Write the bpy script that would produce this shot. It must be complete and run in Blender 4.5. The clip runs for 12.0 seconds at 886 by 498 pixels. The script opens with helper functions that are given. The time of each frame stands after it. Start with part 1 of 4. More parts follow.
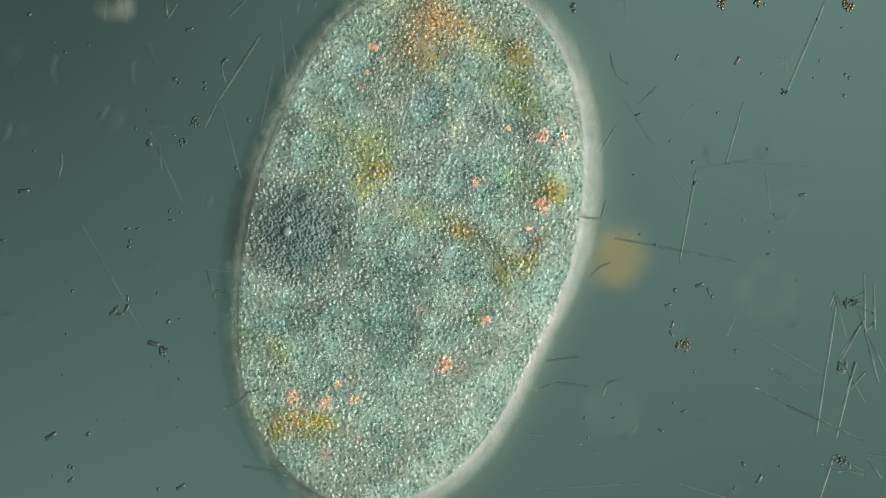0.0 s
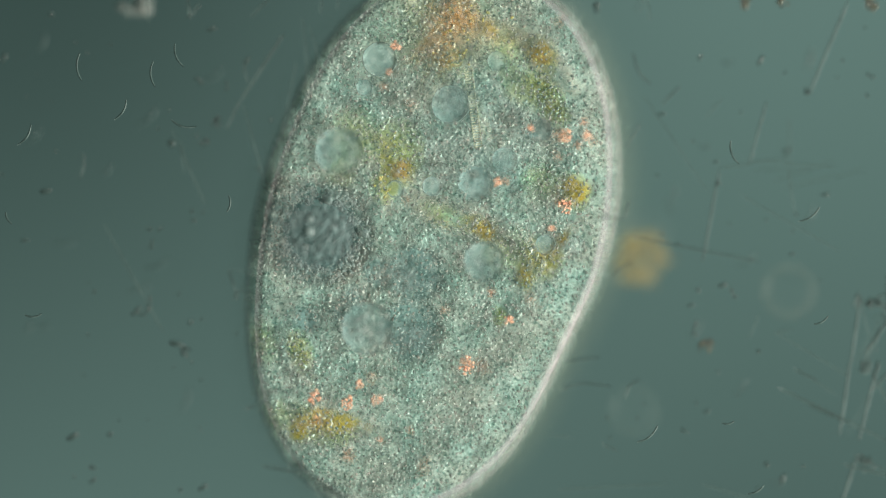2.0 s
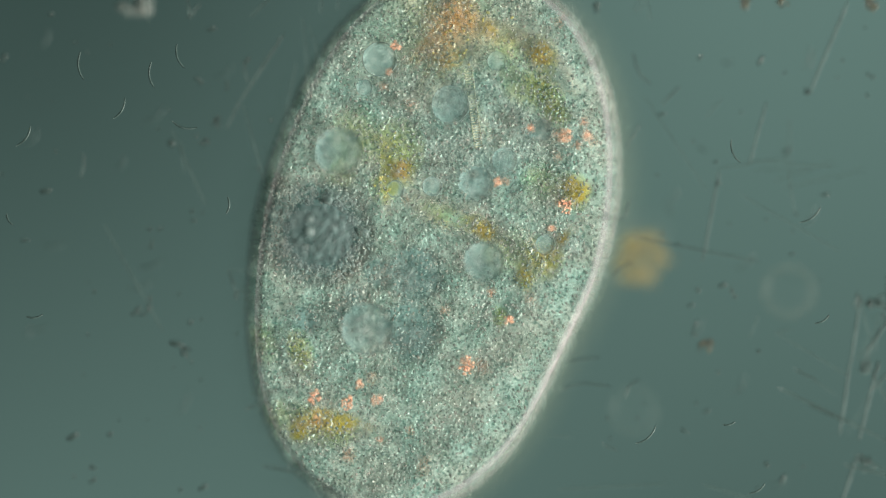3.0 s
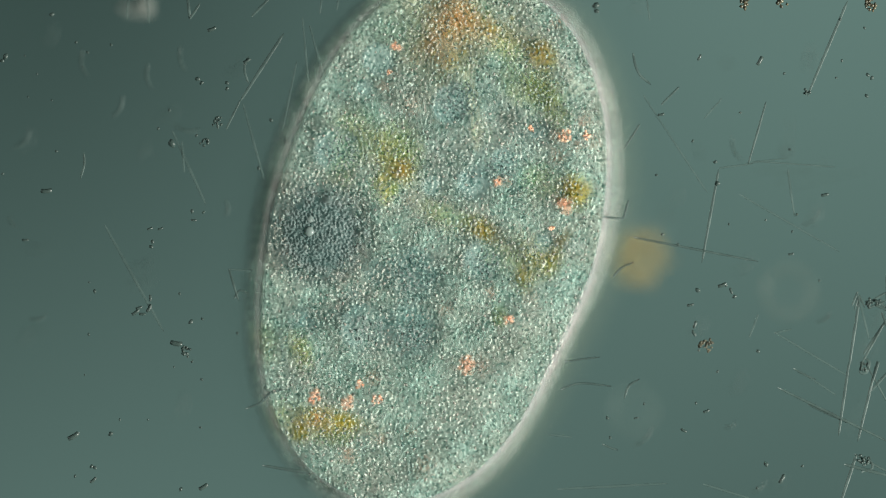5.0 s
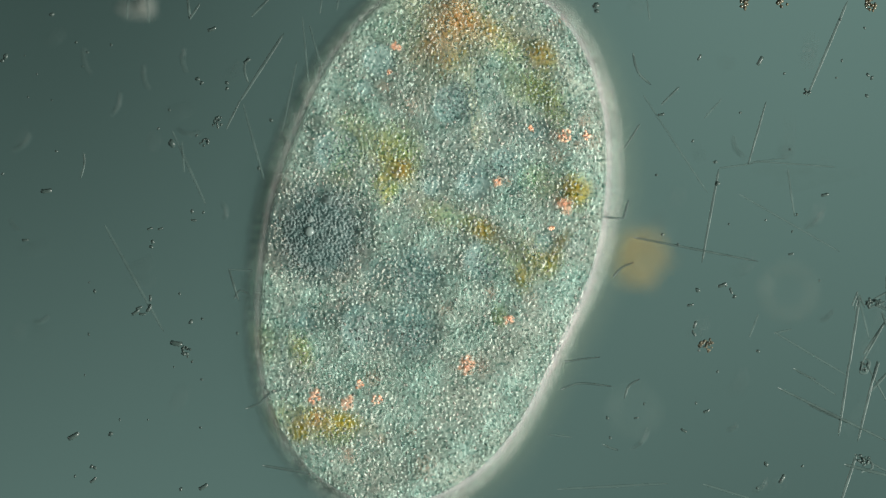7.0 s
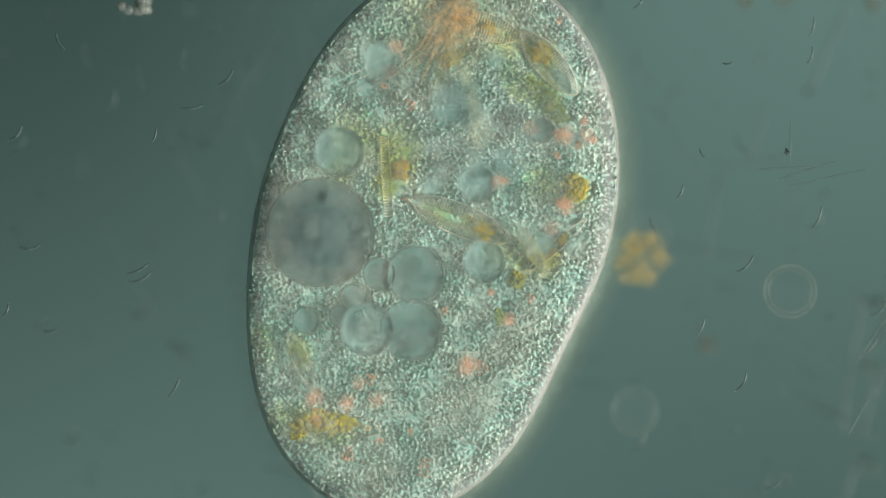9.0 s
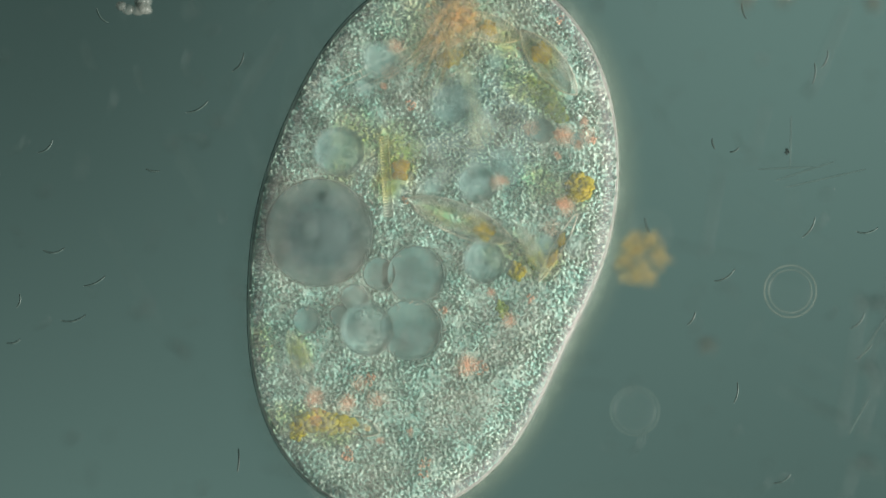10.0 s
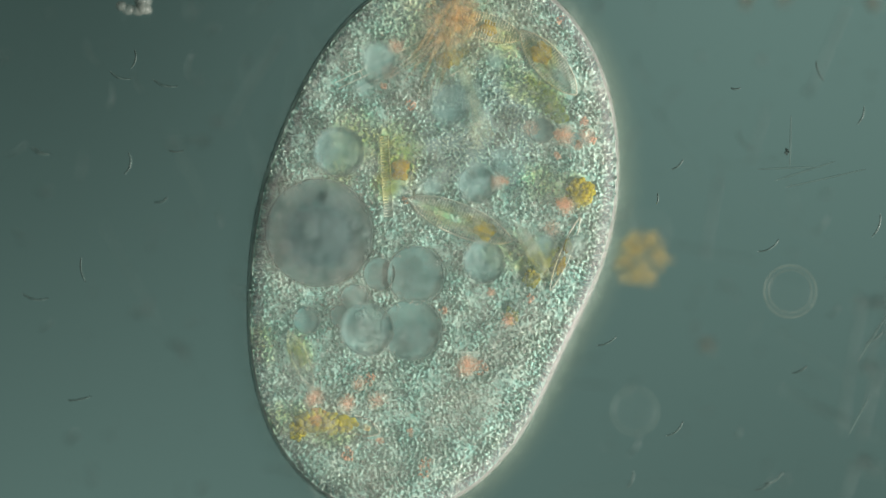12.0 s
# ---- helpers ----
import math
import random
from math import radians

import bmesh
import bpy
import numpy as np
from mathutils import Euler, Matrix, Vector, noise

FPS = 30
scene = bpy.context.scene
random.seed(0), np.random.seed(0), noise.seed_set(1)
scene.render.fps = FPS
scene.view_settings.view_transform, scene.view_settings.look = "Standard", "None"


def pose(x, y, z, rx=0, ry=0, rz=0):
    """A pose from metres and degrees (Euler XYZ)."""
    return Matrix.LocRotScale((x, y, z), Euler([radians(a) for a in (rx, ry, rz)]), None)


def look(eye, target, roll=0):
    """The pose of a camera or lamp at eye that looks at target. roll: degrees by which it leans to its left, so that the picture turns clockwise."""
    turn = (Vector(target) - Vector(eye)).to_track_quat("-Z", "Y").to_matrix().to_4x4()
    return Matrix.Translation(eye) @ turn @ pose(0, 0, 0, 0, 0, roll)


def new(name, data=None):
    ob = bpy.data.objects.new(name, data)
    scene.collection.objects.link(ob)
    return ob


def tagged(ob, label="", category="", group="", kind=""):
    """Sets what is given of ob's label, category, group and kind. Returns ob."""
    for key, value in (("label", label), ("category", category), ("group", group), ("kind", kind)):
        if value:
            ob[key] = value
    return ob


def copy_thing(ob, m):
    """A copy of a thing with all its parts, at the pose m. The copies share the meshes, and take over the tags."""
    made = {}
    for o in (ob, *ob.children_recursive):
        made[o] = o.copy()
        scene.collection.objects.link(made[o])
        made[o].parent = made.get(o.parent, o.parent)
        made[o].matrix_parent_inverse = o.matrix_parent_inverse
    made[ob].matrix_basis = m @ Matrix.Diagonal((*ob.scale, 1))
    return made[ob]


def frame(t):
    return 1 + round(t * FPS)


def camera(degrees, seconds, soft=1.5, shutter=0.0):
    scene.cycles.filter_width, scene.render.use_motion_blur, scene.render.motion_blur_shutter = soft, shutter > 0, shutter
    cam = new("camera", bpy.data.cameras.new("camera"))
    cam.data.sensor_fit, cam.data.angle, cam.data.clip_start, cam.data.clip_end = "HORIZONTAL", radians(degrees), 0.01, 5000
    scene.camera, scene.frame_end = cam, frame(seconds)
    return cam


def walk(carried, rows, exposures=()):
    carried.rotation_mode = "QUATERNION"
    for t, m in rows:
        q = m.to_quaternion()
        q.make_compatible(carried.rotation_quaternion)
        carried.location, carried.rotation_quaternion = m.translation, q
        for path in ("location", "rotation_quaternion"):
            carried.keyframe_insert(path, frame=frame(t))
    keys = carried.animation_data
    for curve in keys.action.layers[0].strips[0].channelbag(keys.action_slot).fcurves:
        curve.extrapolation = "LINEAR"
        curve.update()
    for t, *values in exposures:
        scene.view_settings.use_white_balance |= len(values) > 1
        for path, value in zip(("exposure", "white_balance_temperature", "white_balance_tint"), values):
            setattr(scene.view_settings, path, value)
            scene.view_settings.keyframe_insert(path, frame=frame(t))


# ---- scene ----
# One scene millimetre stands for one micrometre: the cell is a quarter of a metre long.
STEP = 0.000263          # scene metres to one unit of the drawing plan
UNIT = 0.025             # depth from the cell's top to its widest section
LENS = 5.0
REACH = 784 * STEP / math.tan(radians(LENS / 2))   # distance at which the objective is sharp


def place(px, py, depth=0.0):
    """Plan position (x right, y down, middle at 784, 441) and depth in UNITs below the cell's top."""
    return Vector(((px - 784) * STEP, (441 - py) * STEP, -depth * UNIT))


# ---- camera: a microscope objective of fixed focus, racked up and down over the stage ----
cam = camera(LENS, 12.0, soft=1.1)
cam.data.dof.use_dof = True
cam.data.dof.focus_distance = REACH
cam.data.dof.aperture_fstop = 0.26
RACK = [(0.0, 40, 0.0), (0.5, 40, 0.0), (0.9, 40, 0.0), (1.0, 32, 0.0), (1.1, 26, 0.0), (1.2, 12, 0.0), (1.3, 6, 0.0),
        (1.5, 0, 0.0), (1.8, 0, 0.03), (2.0, 0, 0.33), (2.2, 0, 0.36), (2.9, 0, 0.36), (3.0, 0, 0.34), (3.2, 0, 0.12),
        (3.6, 0, 0.05), (4.8, 0, 0.02), (5.5, 0, -0.005), (6.5, 0, -0.005), (7.0, 0, 0.03), (7.2, 0, 0.08), (8.0, 0, 0.5),
        (8.8, 0, 0.875), (9.0, 0, 0.88), (9.5, 0, 0.915), (10.0, 0, 0.945), (10.5, 0, 0.95), (11.0, 0, 0.945), (11.5, 0, 0.91),
        (12.0, 0, 0.88)]
walk(cam, [(t, pose(shift * STEP, 0, REACH - depth * UNIT)) for t, shift, depth in RACK])

# ---- light: an oblique lamp added for the relief, and an added teal fill ----
# Even teal fill, added to colour the unlit sides of granules.
world = bpy.data.worlds.new("teal_fill")
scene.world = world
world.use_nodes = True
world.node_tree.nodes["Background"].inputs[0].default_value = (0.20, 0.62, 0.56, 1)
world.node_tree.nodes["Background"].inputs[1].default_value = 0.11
# Lamp added above the stage: oblique light in place of light from below.
lamp = new("relief_lamp", bpy.data.lights.new("relief_lamp", "AREA"))
lamp.data.shape, lamp.data.size = "DISK", 0.34
lamp.data.energy = 257
lamp.data.color = (1.0, 0.97, 0.89)
lamp.matrix_world = look((2.257, -0.651, 1.418), (0, 0, -0.05))
scene.view_settings.exposure = 0.0
scene.cycles.transparent_max_bounces = 48


# ---- materials ----
def material(name, low, high, grain=400, rough=0.5, bump=0.3, clear=0.0, island=False, metal=0.0, patch=30, gloss=0.5, veil=0.0, stain_shade=None):
    """Two-scale mottled surface between two colours; clear: share of light that passes straight through; veil: share
    that seeps through; the last colour mottles the clear share: pigment in plastids, painted shade in granule films.
    """
    m = bpy.data.materials.new(name)
    m.use_nodes = True
    n, l = m.node_tree.nodes, m.node_tree.links
    b = n["Principled BSDF"]
    out = n["Material Output"]
    b.inputs["Roughness"].default_value = rough
    b.inputs["Metallic"].default_value = metal
    b.inputs["Specular IOR Level"].default_value = gloss
    co = n.new("ShaderNodeTexCoord")
    fine = n.new("ShaderNodeTexNoise")
    fine.inputs["Scale"].default_value = grain
    fine.inputs["Detail"].default_value = 4
    wide = n.new("ShaderNodeTexNoise")
    wide.inputs["Scale"].default_value = patch
    wide.inputs["Detail"].default_value = 3
    l.new(co.outputs["Object"], fine.inputs["Vector"])
    l.new(co.outputs["Object"], wide.inputs["Vector"])
    add = n.new("ShaderNodeMath")
    add.operation = "ADD"
    l.new(wide.outputs["Fac"], add.inputs[1])
    if island:
        geo = n.new("ShaderNodeNewGeometry")
        l.new(geo.outputs["Random Per Island"], add.inputs[0])
    else:
        l.new(fine.outputs["Fac"], add.inputs[0])
    half = n.new("ShaderNodeMapRange")
    half.inputs["From Min"].default_value = 0.55 if not island else 0.3
    half.inputs["From Max"].default_value = 1.45 if not island else 1.7
    l.new(add.outputs[0], half.inputs["Value"])
    ramp = n.new("ShaderNodeValToRGB")
    ramp.color_ramp.elements[0].color = (*low, 1)
    ramp.color_ramp.elements[1].color = (*high, 1)
    l.new(half.outputs["Result"], ramp.inputs["Fac"])
    l.new(ramp.outputs["Color"], b.inputs["Base Color"])
    if bump:
        bp = n.new("ShaderNodeBump")
        bp.inputs["Strength"].default_value = bump
        bp.inputs["Distance"].default_value = 0.0006
        l.new(fine.outputs["Fac"], bp.inputs["Height"])
        l.new(bp.outputs["Normal"], b.inputs["Normal"])
    skin = b
    if veil:
        seep = n.new("ShaderNodeBsdfTranslucent")
        l.new(ramp.outputs["Color"], seep.inputs["Color"])
        skin = n.new("ShaderNodeMixShader")
        skin.inputs["Fac"].default_value = veil
        l.new(b.outputs[0], skin.inputs[1])
        l.new(seep.outputs[0], skin.inputs[2])
        l.new(skin.outputs[0], out.inputs["Surface"])
    if clear:
        see = n.new("ShaderNodeBsdfTransparent")
        if stain_shade:
            # Random mottle of the clear share: plastid pigment, and painted granule shade.
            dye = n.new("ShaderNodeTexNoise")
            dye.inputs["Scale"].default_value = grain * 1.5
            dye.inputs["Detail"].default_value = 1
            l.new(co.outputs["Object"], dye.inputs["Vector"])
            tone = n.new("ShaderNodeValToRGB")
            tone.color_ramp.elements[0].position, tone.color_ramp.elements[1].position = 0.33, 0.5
            tone.color_ramp.elements[0].color = (*stain_shade, 1)
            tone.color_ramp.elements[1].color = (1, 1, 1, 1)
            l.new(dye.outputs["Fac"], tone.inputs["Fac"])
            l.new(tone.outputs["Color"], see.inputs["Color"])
        mix = n.new("ShaderNodeMixShader")
        mix.inputs["Fac"].default_value = clear
        l.new(skin.outputs[0], mix.inputs[1])
        l.new(see.outputs[0], mix.inputs[2])
        l.new(mix.outputs[0], out.inputs["Surface"])
    return m


FIELD = material("warped_field", (0.0525, 0.0915, 0.0885), (0.057, 0.097, 0.0935), grain=3, rough=0.9, bump=0, patch=1.5, gloss=0.0)
CYTO = material("cytoplasm", (0.16, 0.53, 0.47), (0.88, 0.81, 0.70), grain=420, rough=0.5, bump=0, patch=45, gloss=0.4)
# Both granule films carry a painted dark mottle for their shaded sides.
FILM_TOP = material("surface_granule", (0.22, 0.50, 0.45), (1.0, 0.90, 0.79), grain=380, rough=0.50, bump=0, clear=0.895, metal=0.8, patch=45, gloss=0.6, stain_shade=(0.34, 0.50, 0.48))
FILM_MID = material("middle_granule", (0.22, 0.50, 0.45), (1.0, 0.90, 0.79), grain=380, rough=0.42, bump=0, clear=0.87, metal=0.8, patch=45, gloss=0.6, stain_shade=(0.28, 0.45, 0.43))
FILM_DARK = material("dark_wrinkle", (0.02, 0.06, 0.056), (0.22, 0.26, 0.25), grain=380, rough=0.45, bump=0, clear=0.52, patch=60, gloss=0.3)
ROOF = material("vacuole_roof", (0.092, 0.165, 0.16), (0.115, 0.19, 0.182), grain=300, rough=0.5, bump=0.1, clear=0.4, patch=60, gloss=0.3)
FILM_DIM = material("dim_wrinkle", (0.02, 0.06, 0.056), (0.17, 0.20, 0.19), grain=330, rough=0.4, bump=0, clear=0.15, island=True, patch=60, gloss=0.25)
RODLET = material("dark_rodlet", (0.03, 0.10, 0.095), (0.22, 0.28, 0.26), rough=0.5, bump=0, clear=0.72, island=True, patch=60, gloss=0.15)
EDGE_DARK = material("edge_rod", (0.01, 0.11, 0.10), (0.14, 0.36, 0.33), rough=0.4, bump=0, clear=0.25, island=True, patch=60, gloss=0.6)
CRUMB = material("inner_crumb", (0.12, 0.32, 0.29), (0.58, 0.50, 0.43), rough=0.6, bump=0, clear=0.3, island=True, patch=40, gloss=0.15)
GRAIN = material("pale_grain", (0.10, 0.18, 0.165), (0.34, 0.30, 0.26), rough=0.6, bump=0, clear=0.25, island=True, patch=40, gloss=0.1)
PELLICLE = material("pellicle", (0.12, 0.19, 0.175), (0.16, 0.23, 0.21), grain=900, rough=0.5, bump=0.4, clear=0.74, patch=60, gloss=0.2, veil=0.3)
CILIA = material("cilia", (0.32, 0.45, 0.40), (0.46, 0.53, 0.47), grain=300, rough=0.5, bump=0, clear=0.86, gloss=0.2, veil=0.4)
RIDGE = material("pellicle_ridge", (0.52, 0.42, 0.45), (0.68, 0.54, 0.58), grain=700, rough=0.5, bump=0.3, clear=0.66, gloss=0.2, veil=0.3)
RIM = material("skin_rim", (0.58, 0.50, 0.48), (0.74, 0.63, 0.61), grain=700, rough=0.5, bump=0.3, clear=0.6, gloss=0.2, veil=0.2)
HALO = material("halo_skirt", (0.40, 0.42, 0.26), (0.50, 0.50, 0.33), grain=100, rough=0.6, bump=0, clear=0.972, gloss=0.1, veil=0.5)
HULL = material("underside", (0.25, 0.42, 0.40), (0.40, 0.55, 0.50), grain=500, rough=0.6)
VAC = material("vacuole_fluid", (0.18, 0.31, 0.295), (0.24, 0.36, 0.345), grain=220, rough=0.5, bump=0.08, clear=0.47, patch=40, gloss=0.2)
VAC_DEEP = material("deep_vacuole_fluid", (0.14, 0.28, 0.27), (0.19, 0.33, 0.315), grain=220, rough=0.6, bump=0.08, clear=0.1, patch=40, gloss=0.1)
VAC_BIG = material("contractile_fluid", (0.085, 0.168, 0.162), (0.092, 0.176, 0.17), grain=90, rough=0.6, bump=0.0, patch=12, gloss=0.1)
VAC_RIM = material("vacuole_membrane", (0.22, 0.27, 0.25), (0.32, 0.32, 0.29), grain=600, rough=0.5, bump=0.2, clear=0.82, gloss=0.1)
NUCLEUS = material("macronucleus", (0.16, 0.27, 0.27), (0.34, 0.40, 0.38), grain=700, rough=0.6, bump=0, patch=40, gloss=0.3)
SILICA = material("silica", (0.62, 0.62, 0.52), (0.95, 0.86, 0.72), grain=500, rough=0.3, bump=0.2, clear=0.12, gloss=0.5)
SILICA_THIN = material("thin_silica", (0.42, 0.50, 0.36), (0.78, 0.72, 0.48), grain=500, rough=0.35, bump=0.2, clear=0.35, gloss=0.3)
SHELL = material("clear_shell", (0.26, 0.38, 0.33), (0.36, 0.46, 0.39), grain=500, rough=0.3, bump=0.2, clear=0.85, veil=0.2)
GOLD = material("golden_plastid", (0.42, 0.27, 0.004), (0.80, 0.56, 0.03), grain=260, rough=0.6, bump=1.0, clear=0.35, patch=160, gloss=0.1, stain_shade=(0.95, 0.75, 0.10))
ORANGE = material("orange_plastid", (0.36, 0.16, 0.004), (0.80, 0.42, 0.03), grain=260, rough=0.6, bump=1.0, clear=0.4, patch=160, gloss=0.1, stain_shade=(0.95, 0.62, 0.12))
TUFT = material("orange_tuft", (0.28, 0.20, 0.055), (0.48, 0.36, 0.12), grain=420, rough=0.6, bump=0.6, clear=0.93, patch=120, gloss=0.1)
GREEN = material("green_plastid", (0.12, 0.22, 0.02), (0.50, 0.52, 0.06), grain=260, rough=0.5, bump=1.0, clear=0.25, patch=160, gloss=0.3)
YELLOW = material("yellow_plastid", (0.30, 0.25, 0.004), (0.74, 0.58, 0.02), grain=260, rough=0.5, bump=1.0, clear=0.25, patch=160, gloss=0.2, stain_shade=(0.85, 0.78, 0.12))
PIGMENT_GRAIN = material("yellow_grain", (0.40, 0.36, 0.06), (0.66, 0.54, 0.14), rough=0.5, bump=0, clear=0.4, island=True, patch=200, gloss=0.2)
PINK = material("pink_grain", (0.80, 0.25, 0.12), (0.96, 0.60, 0.42), rough=0.4, bump=0, clear=0.05, island=True, patch=200, gloss=0.3)
PEACH = material("peach_fibre", (0.80, 0.50, 0.20), (0.98, 0.72, 0.40), grain=300, rough=0.6, bump=0.4, clear=0.8, gloss=0.1)
LEAF = material("leaf_green", (0.16, 0.24, 0.01), (0.50, 0.56, 0.07), grain=260, rough=0.6, bump=0.8, clear=0.4, patch=160, gloss=0.1, stain_shade=(0.72, 0.8, 0.2))
SPLINTER = material("glass_splinter", (0.018, 0.034, 0.031), (0.085, 0.13, 0.12), grain=150, rough=0.4, bump=0, clear=0.45, gloss=0.3)
FAINT = material("faint_splinter", (0.035, 0.062, 0.057), (0.085, 0.13, 0.12), grain=150, rough=0.5, bump=0, clear=0.68, gloss=0.15)
SPECK = material("dark_speck", (0.012, 0.024, 0.022), (0.075, 0.11, 0.10), grain=300, rough=0.35, bump=0, clear=0.3, patch=300, gloss=0.35)
RUST = material("rusty_clump", (0.008, 0.016, 0.014), (0.11, 0.095, 0.06), grain=400, rough=0.3, bump=0, patch=250)
GERM = material("bacterium_wall", (0.012, 0.028, 0.025), (0.095, 0.14, 0.13), grain=400, rough=0.4, bump=0, clear=0.3, patch=200, gloss=0.25)
BEAD = material("clear_bead", (0.13, 0.19, 0.18), (0.26, 0.31, 0.29), grain=300, rough=0.35, bump=0.1, clear=0.3, gloss=0.4)
COLONY = material("glassy_colony", (0.15, 0.19, 0.175), (0.26, 0.27, 0.24), grain=300, rough=0.35, bump=0.1, clear=0.72, patch=60, gloss=0.4)
GHOST = material("ghost_cell", (0.075, 0.12, 0.11), (0.12, 0.165, 0.15), grain=300, rough=0.4, bump=0.2, clear=0.965)
GHOST_RIM = material("ghost_rim", (0.20, 0.23, 0.18), (0.30, 0.31, 0.25), grain=300, rough=0.5, bump=0.2, clear=0.78, gloss=0.2)
PALE_RIM = material("pale_rim", (0.13, 0.18, 0.155), (0.20, 0.24, 0.20), grain=300, rough=0.5, bump=0.2, clear=0.88, gloss=0.1)


def dye(name, colour, fade=0.75):
    """Pigment dissolved in the cell, dense in the middle of its patch and thinning out towards the edge."""
    m = bpy.data.materials.new(name)
    m.use_nodes = True
    n, l = m.node_tree.nodes, m.node_tree.links
    n.remove(n["Principled BSDF"])
    co = n.new("ShaderNodeTexCoord")
    flat = n.new("ShaderNodeMapping")
    flat.inputs["Location"].default_value = (-1, -1, 0)
    flat.inputs["Scale"].default_value = (2, 2, 0)
    l.new(co.outputs["Generated"], flat.inputs["Vector"])
    ball = n.new("ShaderNodeTexGradient")
    ball.gradient_type = "SPHERICAL"
    l.new(flat.outputs[0], ball.inputs["Vector"])
    thin = n.new("ShaderNodeMath")
    thin.operation = "POWER"
    thin.inputs[1].default_value = fade
    l.new(ball.outputs["Fac"], thin.inputs[0])
    lump = n.new("ShaderNodeTexNoise")
    lump.inputs["Scale"].default_value = 260
    lump.inputs["Detail"].default_value = 2
    l.new(co.outputs["Object"], lump.inputs["Vector"])
    span = n.new("ShaderNodeMapRange")
    span.inputs["From Min"].default_value, span.inputs["From Max"].default_value = 0.32, 0.62
    span.inputs["To Min"].default_value, span.inputs["To Max"].default_value = 0.35, 1.0
    l.new(lump.outputs["Fac"], span.inputs["Value"])
    amount = n.new("ShaderNodeMath")
    amount.operation = "MULTIPLY"
    l.new(thin.outputs[0], amount.inputs[0])
    l.new(span.outputs["Result"], amount.inputs[1])
    tone = n.new("ShaderNodeValToRGB")
    tone.color_ramp.elements[0].color = (1, 1, 1, 1)
    tone.color_ramp.elements[1].color = (*colour, 1)
    l.new(amount.outputs[0], tone.inputs["Fac"])
    see = n.new("ShaderNodeBsdfTransparent")
    l.new(tone.outputs["Color"], see.inputs["Color"])
    l.new(see.outputs[0], n["Material Output"].inputs["Surface"])
    return m


DYE_YELLOW = dye("yellow_pigment", (0.94, 0.80, 0.08), 0.5)
DYE_GREEN = dye("green_pigment", (0.78, 0.84, 0.28))
DYE_PEACH = dye("peach_pigment", (1.0, 0.90, 0.76))
DYE_ORANGE = dye("orange_pigment", (1.0, 0.88, 0.66))


# ---- mesh building ----
def ico(sub):
    bm = bmesh.new()
    bmesh.ops.create_icosphere(bm, subdivisions=sub, radius=1)
    v = np.array([p.co[:] for p in bm.verts])
    f = np.array([[p.index for p in q.verts] for q in bm.faces])
    bm.free()
    return v, f


ICO = {1: ico(1), 2: ico(2), 3: ico(3)}
v, f = ICO[2]
DOME = v, f[(v[f][:, :, 2] > -0.05).all(1)]


class Geo:
    """Gathers the vertices and faces of one mesh."""

    def __init__(self):
        self.v, self.f = [], []

    def blob(self, c, rx, ry, rz, turn=0.0, sub=2, rough=0.0):
        v, f = ICO[sub]
        v = v * (1 + rough * np.random.uniform(-1, 1, (len(v), 1))) * (rx, ry, rz)
        ca, sa = math.cos(turn), math.sin(turn)
        base = len(self.v)
        for x, y, z in v:
            self.v.append((c[0] + x * ca - y * sa, c[1] + x * sa + y * ca, c[2] + z))
        self.f += [tuple(int(i) + base for i in q) for q in f]

    def tube(self, points, radii, sides=8, closed=False, flat=1.0):
        n, base = len(points), len(self.v)
        P = [Vector(p) for p in points]
        for i in range(n):
            a = P[(i - 1) % n] if closed or i else P[0]
            b = P[(i + 1) % n] if closed or i < n - 1 else P[-1]
            d = (b - a).normalized()
            side = d.cross(Vector((0, 0, 1)))
            side = side.normalized() if side.length > 1e-6 else Vector((1, 0, 0))
            up = side.cross(d)
            r = radii[i] if isinstance(radii, (list, tuple)) else radii
            for j in range(sides):
                w = 2 * math.pi * j / sides
                self.v.append(tuple(P[i] + side * (r * math.cos(w)) + up * (r * flat * math.sin(w))))
        for i in range(n if closed else n - 1):
            for j in range(sides):
                a, b = base + i * sides, base + ((i + 1) % n) * sides
                k = (j + 1) % sides
                self.f.append((a + j, a + k, b + k, b + j))
        if not closed:
            self.f.append(tuple(base + j for j in range(sides)))
            self.f.append(tuple(base + (n - 1) * sides + j for j in reversed(range(sides))))

    def lathe(self, c, profile, sides=48, close=True):
        """Profile of (radius, height) from the rim to the axis, turned about the upright."""
        base = len(self.v)
        for r, z in profile:
            for j in range(sides):
                w = 2 * math.pi * j / sides
                self.v.append((c[0] + r * math.cos(w), c[1] + r * math.sin(w), c[2] + z))
        for i in range(len(profile) - 1):
            for j in range(sides):
                k = (j + 1) % sides
                a, b = base + i * sides, base + (i + 1) * sides
                self.f.append((a + j, a + k, b + k, b + j))
        if close:
            self.f.append(tuple(base + (len(profile) - 1) * sides + j for j in range(sides)))

    def swarm(self, centres, sizes, turns, shape):
        """Many small ellipsoids at once."""
        v, f = shape
        ca, sa = np.cos(turns)[:, None], np.sin(turns)[:, None]
        w = v[None] * sizes[:, None, :]
        x = w[..., 0] * ca - w[..., 1] * sa
        y = w[..., 0] * sa + w[..., 1] * ca
        w = np.stack([x, y, w[..., 2]], -1) + centres[:, None, :]
        base = len(self.v)
        self.v += w.reshape(-1, 3).tolist()
        self.f += (f[None] + (np.arange(len(centres)) * len(v))[:, None, None] + base).reshape(-1, 3).tolist()


